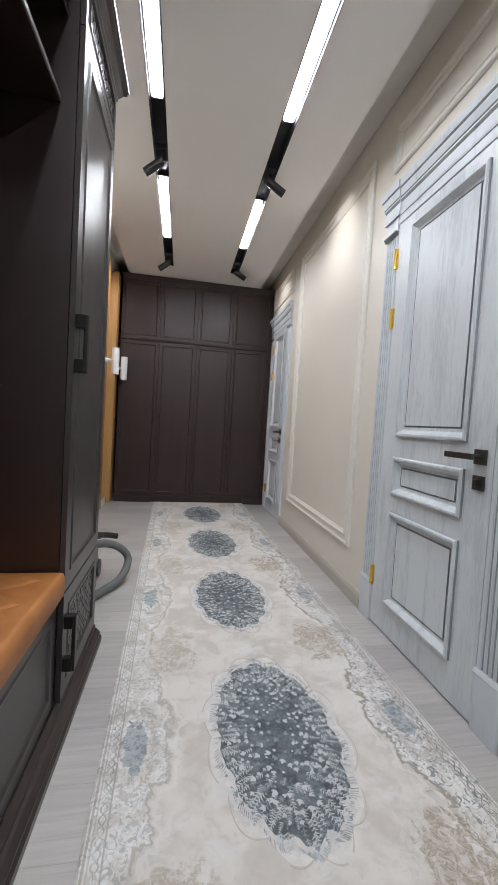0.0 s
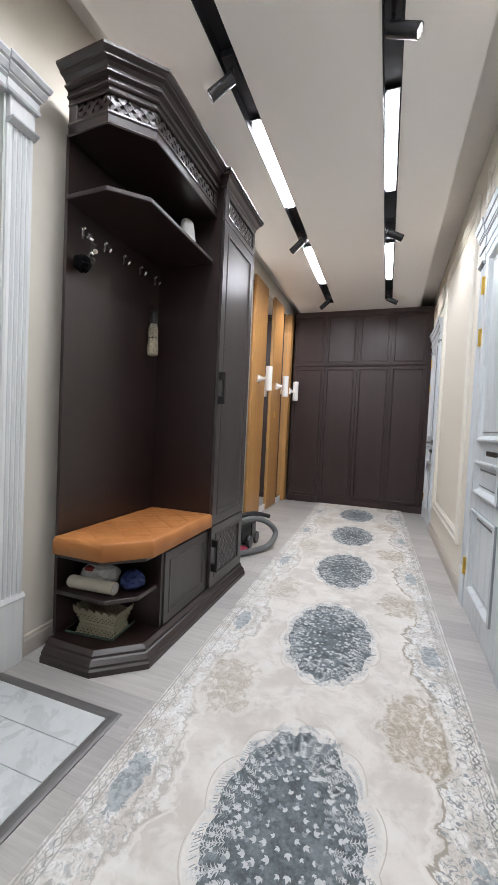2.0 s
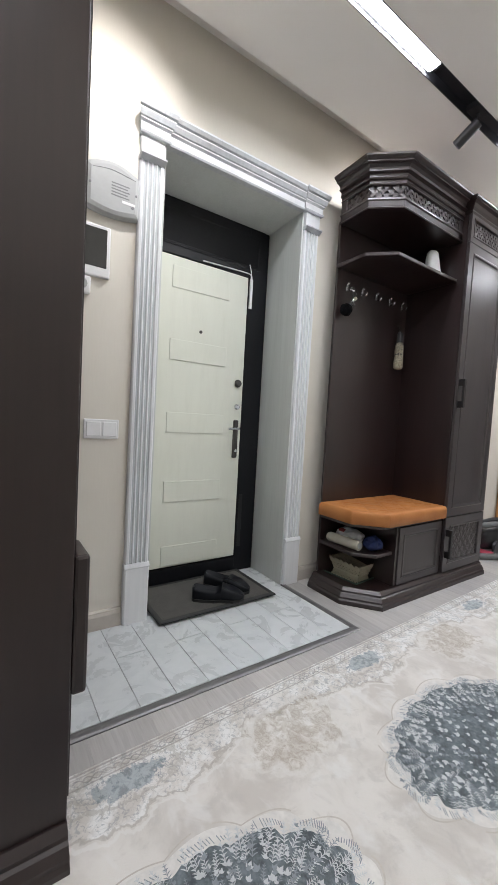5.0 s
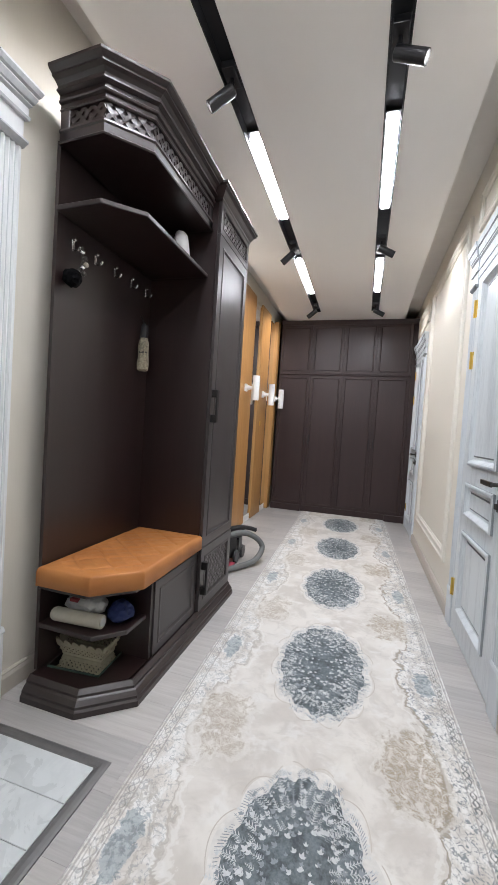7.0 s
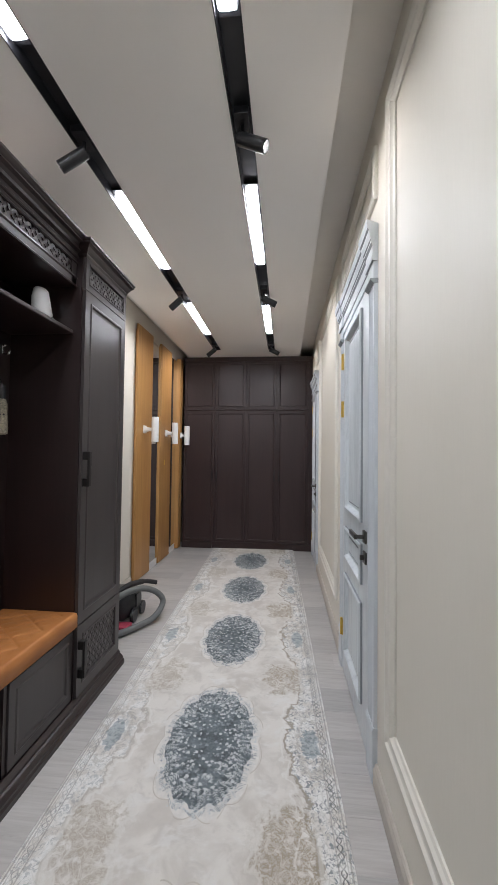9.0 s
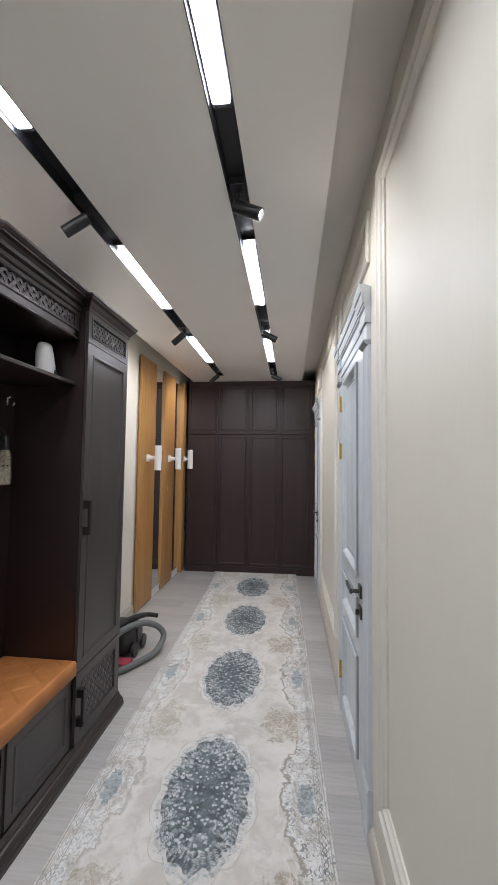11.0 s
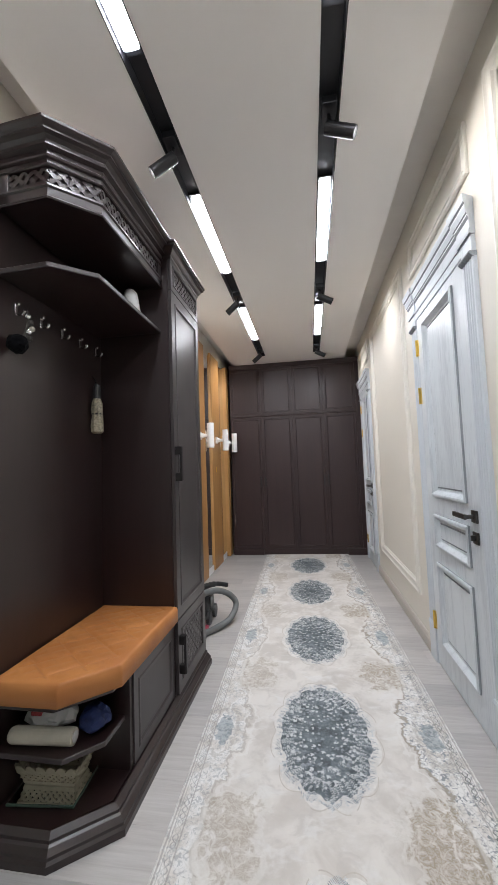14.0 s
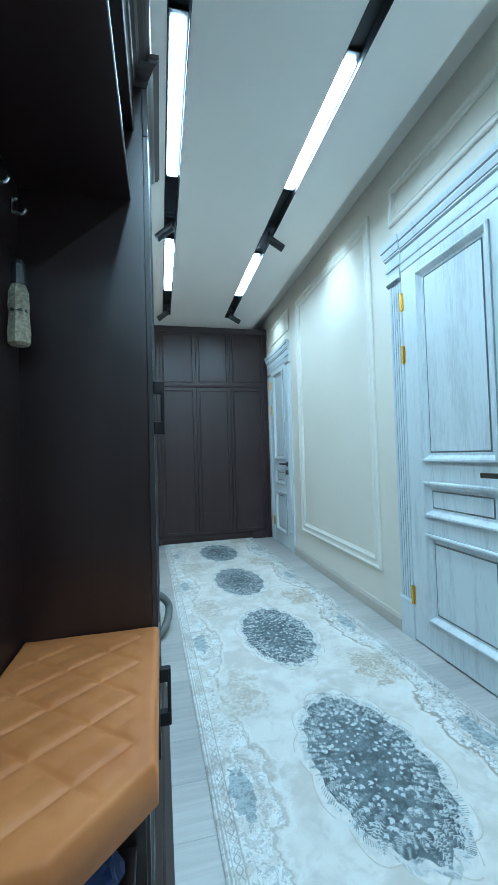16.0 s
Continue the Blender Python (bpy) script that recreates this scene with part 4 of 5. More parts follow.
rows = []
for j in range(NV + 1):
    y = 0.545 + (HP0 - 0.547) * j / NV
    row = []
    for i in range(NU + 1):
        xb, xf = HB + 0.02, pad_front(y)
        x = xb + (xf - xb) * i / NU
        e = min((xf - x) * 0.9, (x - xb), (y - 0.545), (HP0 - 0.002 - y))
        rnd = max(0.0, min(1.0, e / 0.014))
        z = 0.495 + 0.02 * math.sqrt(max(0.0, 1 - (1 - rnd) ** 2))
        p, q = (x * 0.82 + y) / 0.15, (-x * 0.82 + y) / 0.15
        fp_, fq_ = abs(p - round(p)), abs(q - round(q))
        inner = max(0.0, min(1.0, (e - 0.03) / 0.02))
        z -= inner * 0.0045 * max(math.exp(-(fp_ / 0.05) ** 2), 0.9 * math.exp(-(fq_ / 0.05) ** 2))
        z += inner * 0.0035 * math.sin(math.pi * min(1, 2 * fp_)) * math.sin(math.pi * min(1, 2 * fq_)) + 0.0015 * noise.noise((x * 14, y * 14, 0))
        row.append(bm.verts.new((x, y, z)))
    rows.append(row)
quads(bm, rows)
ring = [r for r in rows[0]] + [r[-1] for r in rows[1:]] + rows[-1][-2::-1] + [r[0] for r in rows[-2:0:-1]]
low_ring = [bm.verts.new((v.co.x, v.co.y, 0.441)) for v in ring]
for i in range(len(ring)):
    j = (i + 1) % len(ring)
    bm.faces.new((ring[i], ring[j], low_ring[j], low_ring[i]))
bm.faces.new(low_ring)
solid("seat_cushion", bm, LEATHER, "tan leather quilted seat pad on the hall stand bench", "cushion", smooth=True)
# hooks
for k in range(5):
    y = 0.66 + k * 0.137
    hk = part("coat_hook", box(HB + 0.016, HB + 0.022, y - 0.007, y + 0.007, 1.782, 1.826, 0.002), CHROME, unit, "chrome coat hook")
    part("prong", tube(curve([(HB + 0.02, y, 1.789), (HB + 0.036, y, 1.782), (HB + 0.05, y, 1.784), (HB + 0.056, y, 1.796)], 5), [0.005] * 15 + [0.007], 8), CHROME, hk)
    part("knob", lathe((HB + 0.0225, y, 1.822), (1, 0, 0.4), [(-0.004, 0.005), (0.008, 0.0065), (0.012, 0.004), (0.013, 0.0)], 10), CHROME, hk)

# ---------------------------------------------------------------- oak boards, mirrors and sconces on the left wall
for k, (y0, y1) in enumerate(((3.15, 3.585), (3.875, 4.30), (4.60, WARD - 0.001))):
    board = thing("wall_board", "upright honey-oak board mounted on the cream wall", "wall board", "oak boards", at=(-0.80, (y0 + y1) / 2, 0.02))
    part("batten", box(LEFT, -0.812, y0 + 0.03, y1 - 0.03, 0.05, 2.55), OAK, board)
    part("board", box(-0.812, -0.788 if k < 2 else -0.757, y0, y1, 0.012, 2.6, 0.002), OAK, board)
    if k < 2:
        m1 = (3.875, 4.60)[k]
        mir = thing("mirror", "narrow full-height mirror between two oak boards", "mirror", "wall mirrors", at=(-0.82, (y1 + m1) / 2, 0.05))
        part("glass", box(-0.8085, -0.8065, y1 + 0.001, m1 - 0.001, 0.08, 2.56), MIRROR, mir)
        part("backing", box(LEFT, -0.809, y1 + 0.003, m1 - 0.003, 0.078, 2.562), GREYDARK, mir)
        part("bottom_rail", box(LEFT, -0.803, y1 + 0.002, m1 - 0.002, 0.0, 0.078, 0.003), WHITE, mir)
    if k == 1:
        sw = part("switch_plate", box(-0.788, -0.782, 4.03, 4.055, 1.155, 1.215, 0.002), BRASS, board, "small brass plate")
SC = ((3.345, 0), (4.075, 0), (4.655, 0))
for y, _ in SC:
    face_x = -0.788 if y < 4.5 else -0.757
    sc = thing("wall_sconce", "white cylinder wall sconce on an oak board, unlit", "sconce", "wall sconces", at=(-0.72, y, 1.55))
    part("wall_plate", prism([(y - 0.03, 1.505), (y + 0.03, 1.505), (y + 0.03, 1.585), (y - 0.03, 1.585)], lambda a, b, h: (face_x + h, a, b), 0.0, 0.02, None, 0.003), WHITE, sc)
    part("arm", tube([(face_x + 0.018, y, 1.545), (-0.73, y, 1.545), (-0.70, y, 1.545)], [0.032, 0.02, 0.018], 16), WHITE, sc)
    n = 28
    bm = bmesh.new()
    rows = []
    for z, r in ((1.418, 0.030), (1.415, 0.0355), (1.42, 0.037), (1.67, 0.037), (1.675, 0.0355), (1.672, 0.030), (1.60, 0.029)):
        rows.append([bm.verts.new((-0.668 + r * math.cos(2 * math.pi * i / n), y + r * math.sin(2 * math.pi * i / n), z)) for i in range(n)])
    for a, b in zip(rows, rows[1:]):
        for i in range(n):
            j = (i + 1) % n
            bm.faces.new((a[i], a[j], b[j], b[i]))
    bm.faces.new(rows[0])
    bm.faces.new(rows[-1])
    part("cylinder_shade", bm, WHITE, sc)

# ---------------------------------------------------------------- runner with medallions
RT = 0.009
rug = thing("runner_rug", "long cream runner with slate-blue leafy medallions and ornate border", "rug", at=(0.395, 0.0, 0.0))
rug.rotation_euler = (0, 0, math.atan(0.0275))
R0, R1, RW = -2.2, WARD + 0.004, 0.54


def rug_part(name, bm, material, parent, label=""):
    ob = new(name, mesh_of(name, bm, material))
    ob.parent = parent
    return tagged(ob, label)


bm = bmesh.new()
prof = [(-RW, 0.0), (-RW, RT * 0.6), (-RW + 0.006, RT), (RW - 0.006, RT), (RW, RT * 0.6), (RW, 0.0)]
rows = [[bm.verts.new((x, R0 + (R1 - R0) * i / 40, z)) for x, z in prof] for i in range(41)]
quads(bm, rows)
bm.faces.new(rows[0])
bm.faces.new(rows[-1])
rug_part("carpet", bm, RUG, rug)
rng = random.Random(4)
PERIOD = 0.985
CENTRES = [1.19 + PERIOD * k for k in range(-3, 4) if 1.19 + PERIOD * k < R1 - 0.3]
AX, AY = 0.2, 0.366


def scallop(t, ax, ay, lobes, deep):
    s = 1 - deep + deep * abs(math.sin(lobes * t / 2))
    return ax * math.cos(t) * s, ay * math.sin(t) * s


def leaf_shape(bm, x, y, ang, size, z, slim=0.5):
    """A small three-lobed leaf lying on the pile."""
    c, s = math.cos(ang), math.sin(ang)

    def at(u, v):
        return bm.verts.new((x + (u * c - v * s) * size, y + (u * s + v * c) * size, z))

    for turn in (0.0, 0.75, -0.75):
        k, m = math.cos(turn), math.sin(turn)
        ln = 1.0 if turn == 0 else 0.75
        pts = ((0, 0), (0.5 * ln, 0.28 * slim * ln * 2), (ln, 0), (0.5 * ln, -0.28 * slim * ln * 2))
        bm.faces.new([at(u * k - v * m, u * m + v * k) for u, v in pts])


def sprig(bm, x, y, ang, size, z):
    """A fern sprig: slim leaflets in pairs along a stem."""
    c, s = math.cos(ang), math.sin(ang)

    def at(u, v):
        return bm.verts.new((x + (u * c - v * s) * size, y + (u * s + v * c) * size, z))

    for k in range(5):
        u, ln = -0.5 + k * 0.21, 0.3 - 0.035 * k
        for sg in (-1, 1):
            bm.faces.new([at(u, 0.0), at(u + 0.1, sg * ln * 0.42), at(u + ln * 0.8, sg * ln), at(u + 0.16, sg * ln * 0.25)])
    bm.faces.new([at(-0.5, -0.02), at(0.6, -0.015), at(0.6, 0.015), at(-0.5, 0.02)])


for cy in CENTRES:
    field = bmesh.new()
    n = 160
    ring = []
    for i in range(n):
        t = 2 * math.pi * i / n
        x, y = scallop(t, AX * 0.97, AY * 0.97, 14, 0.07)
        jag = 1 + rng.uniform(-0.02, 0.012)
        ring.append(field.verts.new((x * jag, cy + y * jag, RT + 0.0008)))
    mid = field.verts.new((0, cy, RT + 0.0008))
    for i in range(n):
        field.faces.new((ring[i], ring[(i + 1) % n], mid))
    med = rug_part("medallion", field, SLATE, rug, "slate-blue leafy medallion")
    # pale scalloped halo
    pale = bmesh.new()
    pale.faces.new([pale.verts.new((x, cy + y, RT + 0.0004)) for x, y in (scallop(2 * math.pi * i / 120, AX * 1.15, AY * 1.085, 12, 0.08) for i in range(120))])
    rug_part("halo", pale, HALO, med, "pale scalloped halo")
    # scrolled cream outline
    line = bmesh.new()
    outer, inner = [], []
    for i in range(240):
        t = 2 * math.pi * i / 240
        x, y = scallop(t, AX * 1.2, AY * 1.12, 12, 0.10)
        wob = 1 + 0.012 * math.sin(5 * t + cy)
        outer.append(line.verts.new((x * wob, cy + y * wob, RT + 0.0006)))
        inner.append(line.verts.new((x * wob * 0.985, cy + y * wob * 0.988, RT + 0.0006)))
    for i in range(240):
        j = (i + 1) % 240
        if math.sin(9 * 2 * math.pi * i / 240 + cy * 3) > -0.85:
            line.faces.new((outer[i], outer[j], inner[j], inner[i]))
    tagged(rug_part("outline", line, TAUPE, med), kind="stuff")
    white, grey = bmesh.new(), bmesh.new()
    z = RT + 0.0014

    def put(q, t, size, fern, light):
        x, y = AX * math.cos(t) * q, AY * math.sin(t) * q
        ang = math.atan2(math.sin(t) * AX * 1.5, math.cos(t) * AY) + rng.uniform(-0.2, 0.2)
        mesh, lift = (white if rng.random() < light else grey), rng.uniform(0, 0.0005)
        if fern:
            sprig(mesh, x, cy + y, ang, size * rng.uniform(0.75, 1.2), z + lift)
        else:
            leaf_shape(mesh, x, cy + y, ang + rng.uniform(-0.6, 0.6), size * rng.uniform(0.7, 1.3), z + lift, 0.44)

    # dense sprigs towards the rim, loosening to single leaves in the middle
    for q, count, size, fern, light in ((0.80, 40, 0.016, 0, 0.85), (0.69, 44, 0.017, 0, 0.8), (0.61, 40, 0.017, 0, 0.7), (0.52, 34, 0.016, 0, 0.65), (0.43, 28, 0.016, 0, 0.6), (0.33, 22, 0.016, 0, 0.6), (0.22, 14, 0.016, 0, 0.6), (0.1, 6, 0.016, 0, 0.6)):
        for k in range(count):
            if rng.random() > 0.1:
                put(q + rng.uniform(-0.035, 0.035), 2 * math.pi * (k + rng.uniform(-0.4, 0.4)) / count, size, fern, light)
    for k in range(80):
        t = 2 * math.pi * (k + rng.uniform(-0.2, 0.2)) / 80
        far = 0.93 + 0.05 * abs(math.sin(7 * t))
        for q, size, share in ((far, 0.040, 0.95), (far - 0.115, 0.042, 0.9), (far - 0.215, 0.036, 0.7), (far - 0.31, 0.032, 0.4), (far - 0.41, 0.03, 0.25)):
            if rng.random() < share:
                put(q + rng.uniform(-0.03, 0.03), t + rng.uniform(-0.02, 0.02), size * rng.uniform(0.85, 1.1), 1, 0.72)
    for k in range(260):
        put(math.sqrt(rng.uniform(0.05, 1.0)), rng.uniform(0, 2 * math.pi), 0.011, 0, 0.4)
    # short fine threads in the scallops of the rim
    hatch = bmesh.new()
    for k in range(260):
        t = 2 * math.pi * k / 260
        lobe = abs(math.sin(7 * t))
        if lobe < 0.35 or rng.random() < 0.15:
            continue
        s_ = 0.965 + 0.06 * lobe
        x, y = AX * math.cos(t) * s_, AY * math.sin(t) * s_
        ln, w, ang = 0.011 * lobe * rng.uniform(0.7, 1.2), 0.0011, 0.5 + t
        lx, ly, px_, py_ = ln * math.cos(ang), ln * math.sin(ang), -w * math.sin(ang), w * math.cos(ang)
        hatch.faces.new([hatch.verts.new((x + i, cy + y + j, RT + 0.0011)) for i, j in ((-lx - px_, -ly - py_), (lx - px_, ly - py_), (lx + px_, ly + py_), (-lx + px_, -ly + py_))])
    tagged(rug_part("hatching", hatch, SLATE_LIGHT, med, "dark hatched rim"), kind="stuff")
    tagged(rug_part("leaf_pattern", white, LEAF, med, "white leaf sprigs"), kind="stuff")
    tagged(rug_part("leaf_shadow", grey, SLATE_LIGHT, med, "grey leaf sprigs"), kind="stuff")

# ---------------------------------------------------------------- door mat and shoes
mat = thing("door_mat", "brown-grey ribbed door mat before the entrance door", "door mat", at=(-0.9, -0.1, 0.012))
part("border", rect_moulding(lambda u, v, h: (u, v, h), -1.108, -0.702, -0.442, 0.24, [(0, 0.0125), (0.0, 0.018), (0.004, 0.021), (0.024, 0.021), (0.026, 0.018)]), MATEDGE, mat)
part("rubbed_field", box(-1.083, -0.727, -0.417, 0.215, 0.0125, 0.0195), MAT, mat)


def shoe(x, y, ang, side):
    ob = thing("slipper", "dark navy leather slip-on shoe on the door mat", "shoe", "pair of shoes", at=(x, y, 0.0196))
    ob.rotation_euler, ob.scale = (0, 0, ang), (1.02, 1.0, 1.12)
    secs = ((-0.13, 0.014, 0.012, 0.060, 0), (-0.122, 0.025, 0.024, 0.068, 0), (-0.112, 0.029, 0.028, 0.070, 1), (-0.07, 0.034, 0.032, 0.062, 1), (-0.015, 0.036, 0.033, 0.055, 1), (0.018, 0.040, 0.036, 0.060, 1), (0.024, 0.041, 0.037, 0.072, 0), (0.08, 0.046, 0.040, 0.056, 0), (0.115, 0.036, 0.030, 0.042, 0), (0.14, 0.012, 0.012, 0.030, 0))
    bm = bmesh.new()
    rows = []
    for u, w, wt, h, hollow in secs:
        ring = ((-0.9, 0), (-1, 0.25), (-0.98, 0.6), (-0.88, 1.0), (-0.74, 0.98 if not hollow else 0.4), (0, 1.1 if not hollow else 0.3), (0.74, 0.98 if not hollow else 0.4), (0.88, 1.0), (0.98, 0.6), (1, 0.25), (0.9, 0))
        rows.append([bm.verts.new((u, side * 0.012 * (u > 0) + a * (w if b < 0.4 else wt), 0.012 + b * (h - 0.012))) for a, b in ring])
    quads(bm, rows)
    bm.faces.new(rows[0])
    bm.faces.new(rows[-1])
    up = rug_part("upper", bm, SHOE, ob)
    up.data.shade_smooth()
    bm = bmesh.new()
    rows = [[bm.verts.new((u, side * 0.012 * (u > 0) + a * w * 1.06, z)) for a, z in ((-1, 0), (1, 0), (1, 0.013), (-1, 0.013))] for u, w, wt, h, _ in secs]
    for a, b in zip(rows, rows[1:]):
        for i in range(4):
            j = (i + 1) % 4
            bm.faces.new((a[i], a[j], b[j], b[i]))
    bm.faces.new(rows[0])
    bm.faces.new(rows[-1])
    rug_part("sole", bm, MATEDGE, ob)
    rug_part("insole", prism([(-0.108, -0.014), (-0.02, -0.018), (0.025, -0.02), (0.025, 0.02), (-0.02, 0.018), (-0.108, 0.014)], flat, 0.034, 0.0365), SHOE_IN, ob, "navy lining")
    return ob


shoe(-0.785, -0.09, radians(58), 1)
shoe(-0.892, 0.028, radians(40), -1)

# ---------------------------------------------------------------- vacuum cleaner behind the hall stand
vac = thing("vacuum_cleaner", "black cylinder vacuum cleaner with grey hose on the floor", "vacuum cleaner", at=(-0.58, 2.42, 0))
bm = bmesh.new()
rows = []
for u, w, h, z in ((-0.17, 0.05, 0.10, 0.05), (-0.15, 0.09, 0.16, 0.03), (-0.06, 0.12, 0.21, 0.02), (0.06, 0.125, 0.22, 0.02), (0.13, 0.1, 0.17, 0.03), (0.165, 0.05, 0.1, 0.05)):
    rows.append([bm.verts.new((-0.58 + w * math.copysign(abs(math.cos(t)) ** 0.6, math.cos(t)), 2.42 + u, z + h / 2 + h / 2 * math.copysign(abs(math.sin(t)) ** 0.6, math.sin(t)))) for t in (2 * math.pi * k / 20 for k in range(20))])
for a, b in zip(rows, rows[1:]):
    for i in range(20):
        j = (i + 1) % 20
        bm.faces.new((a[i], a[j], b[j], b[i]))
bm.faces.new(rows[0])
bm.faces.new(rows[-1])
part("body", bm, VAC, vac, smooth=True)
for sy in (2.33, 2.5):
    part("wheel", tube([(-0.465, sy, 0.055), (-0.445, sy, 0.055)], [0.055, 0.05], 20), VAC, vac)
part("front_panel", box(-0.47, -0.452, 2.37, 2.47, 0.10, 0.2, 0.006), VAC, vac)
part("carry_handle", tube(curve([(-0.58, 2.30, 0.23), (-0.52, 2.38, 0.265), (-0.44, 2.50, 0.26), (-0.36, 2.56, 0.235)], 6), [0.02] * 6 + [0.022] * 6 + [0.018] * 7, 10), VAC, vac)
part("hose", tube(curve([(-0.60, 2.20, 0.17), (-0.52, 2.24, 0.235), (-0.42, 2.36, 0.25), (-0.33, 2.45, 0.20), (-0.275, 2.47, 0.12), (-0.30, 2.36, 0.045), (-0.38, 2.22, 0.025), (-0.47, 2.08, 0.025), (-0.58, 1.98, 0.025)], 10), 0.023, 14), HOSE, vac, "ribbed grey hose", True)
part("floor_tool", box(-0.56, -0.44, 2.16, 2.26, 0.0, 0.035, 0.006), PINK, vac, "red plastic floor tool")

# ---------------------------------------------------------------- devices on the wall beside the entrance
panel = thing("alarm_panel", "grey plastic alarm control box on the cream wall", "control box", at=(LEFT, -0.69, 1.9))
bm = bmesh.new()
rows = []
for inset, h in ((0.0, 0.0), (0.0, 0.022), (0.006, 0.034), (0.02, 0.04)):
    pts = []
    for i in range(11):
        f = i / 10
        pts.append((-0.80 + inset + (0.22 - 2 * inset) * f, 1.985 + 0.03 * math.sin(math.pi * f) - inset))
    for i in range(11):
        f = 1 - i / 10
        pts.append((-0.80 + inset + (0.22 - 2 * inset) * f, 1.812 - 0.014 * math.sin(math.pi * f) + inset))
    rows.append([bm.verts.new(on_left(u, v, h)) for u, v in pts])
for a, b in zip(rows, rows[1:]):
    for i in range(len(a)):
        j = (i + 1) % len(a)
        bm.faces.new((a[i], a[j], b[j], b[i]))
bm.faces.new(rows[-1])
bm.faces.new(rows[0])
part("case", bm, GREY, panel)
for k in range(5):
    part("text_line", box(LEFT + 0.0402, LEFT + 0.0408, -0.70, -0.70 + 0.075 - 0.008 * (k % 2), 1.925 - k * 0.012, 1.93 - k * 0.012), GREYDARK, panel)
part("seam", tube(curve([on_left(-0.775, 1.962, 0.0395), on_left(-0.70, 1.975, 0.0405), on_left(-0.60, 1.965, 0.0395)], 6), 0.0015, 6), GREYDARK, panel)
for sy, sz in ((-0.783, 1.90), (-0.597, 1.905)):
    part("screw", tube([on_left(sy, sz, 0.036), on_left(sy, sz, 0.0415)], 0.0045, 8), GREYDARK, panel)
part("status_window", box(LEFT + 0.0402, LEFT + 0.0412, -0.655, -0.60, 1.857, 1.868), WHITE, panel)
part("key_hole", tube([on_left(-0.61, 1.85, 0.04), on_left(-0.61, 1.85, 0.0425)], 0.006, 10), GREYDARK, panel)
mon = thing("video_intercom", "white framed video intercom with dark screen on the wall", "intercom", at=(LEFT, -0.79, 1.64))
part("frame", box(LEFT, LEFT + 0.022, -0.925, -0.69, 1.54, 1.75, 0.006), WHITE, mon)
part("screen", box(LEFT + 0.0205, LEFT + 0.0232, -0.905, -0.705, 1.578, 1.735, 0.001), SCREEN, mon, "dark screen")
tst = thing("thermostat", "small white round-dial thermostat under the intercom", "thermostat", at=(LEFT, -0.80, 1.5))
part("case", box(LEFT, LEFT + 0.026, -0.835, -0.765, 1.462, 1.533, 0.006), WHITE, tst)
part("dial", tube([on_left(-0.80, 1.5, 0.026), on_left(-0.80, 1.5, 0.032)], [0.022, 0.02], 20), GREY, tst)
swi = thing("light_switch", "white double rocker light switch on the cream wall", "switch", at=(LEFT, -0.68, 0.9))
part("plate", box(LEFT, LEFT + 0.008, -0.772, -0.625, 0.862, 0.947, 0.003), WHITE, swi)
for a in (-0.762, -0.695):
    part("rocker", box(LEFT + 0.007, LEFT + 0.013, a, a + 0.06, 0.873, 0.936, 0.003), WHITE, swi)

# ---------------------------------------------------------------- small things in the hall stand
af = thing("air_freshener", "white plastic air freshener on the hat shelf", "air freshener", at=(-0.52, 1.17, 1.912))
bm = bmesh.new()
rows = []
for z, r in ((0.0, 0.042), (0.007, 0.047), (0.06, 0.049), (0.12, 0.043), (0.155, 0.035), (0.163, 0.027)):
    rows.append([bm.verts.new((-0.50 + r * 0.8 * math.cos(t), 1.185 + r * 1.2 * math.sin(t) - 0.012 * (z > 0.1), 1.912 + z * 1.08)) for t in (2 * math.pi * k / 24 for k in range(24))])
for a, b in zip(rows, rows[1:]):
    for i in range(24):
        j = (i + 1) % 24
        bm.faces.new((a[i], a[j], b[j], b[i]))
bm.faces.new(rows[0])
bm.faces.new(rows[-1])
part("case", bm, WHITE, af, smooth=True)
part("badge", tube([(-0.466, 1.21, 1.95), (-0.4615, 1.21, 1.95)], 0.012, 14), GREEN, af, "green leaf badge")
cup = solid("small_pot", tube([(-0.495, 0.735, 1.912), (-0.495, 0.735, 1.93), (-0.495, 0.735, 1.948)], [0.013, 0.014, 0.011], 14), WHITE, "small white pot on the hat shelf", "pot")

um = thing("folded_umbrella", "folded patterned umbrella hanging on the back panel", "umbrella", at=(-0.69, 1.175, 1.7))
part("handle", tube([(-0.69, 1.175, 1.624), (-0.69, 1.175, 1.610), (-0.69, 1.175, 1.552)], [0.013, 0.018, 0.02], 12), BLACK, um)
part("canopy", tube([(-0.69, 1.175, 1.552), (-0.69, 1.175, 1.529), (-0.69, 1.173, 1.493), (-0.69, 1.177, 1.466), (-0.69, 1.175, 1.412), (-0.69, 1.175, 1.385), (-0.69, 1.175, 1.378)], [0.019, 0.027, 0.029, 0.027, 0.032, 0.030, 0.02], 8), UMBRELLA, um)
part("strap", tube([(-0.69, 1.175, 1.480), (-0.69, 1.175, 1.471)], 0.0265, 12), BLACK, um)
part("wrist_loop", tube(curve([(-0.69, 1.175, 1.619), (-0.70, 1.170, 1.646), (-0.715, 1.170, 1.669), (-0.70, 1.180, 1.646), (-0.69, 1.178, 1.619)], 5), 0.002, 6), BLACK, um)

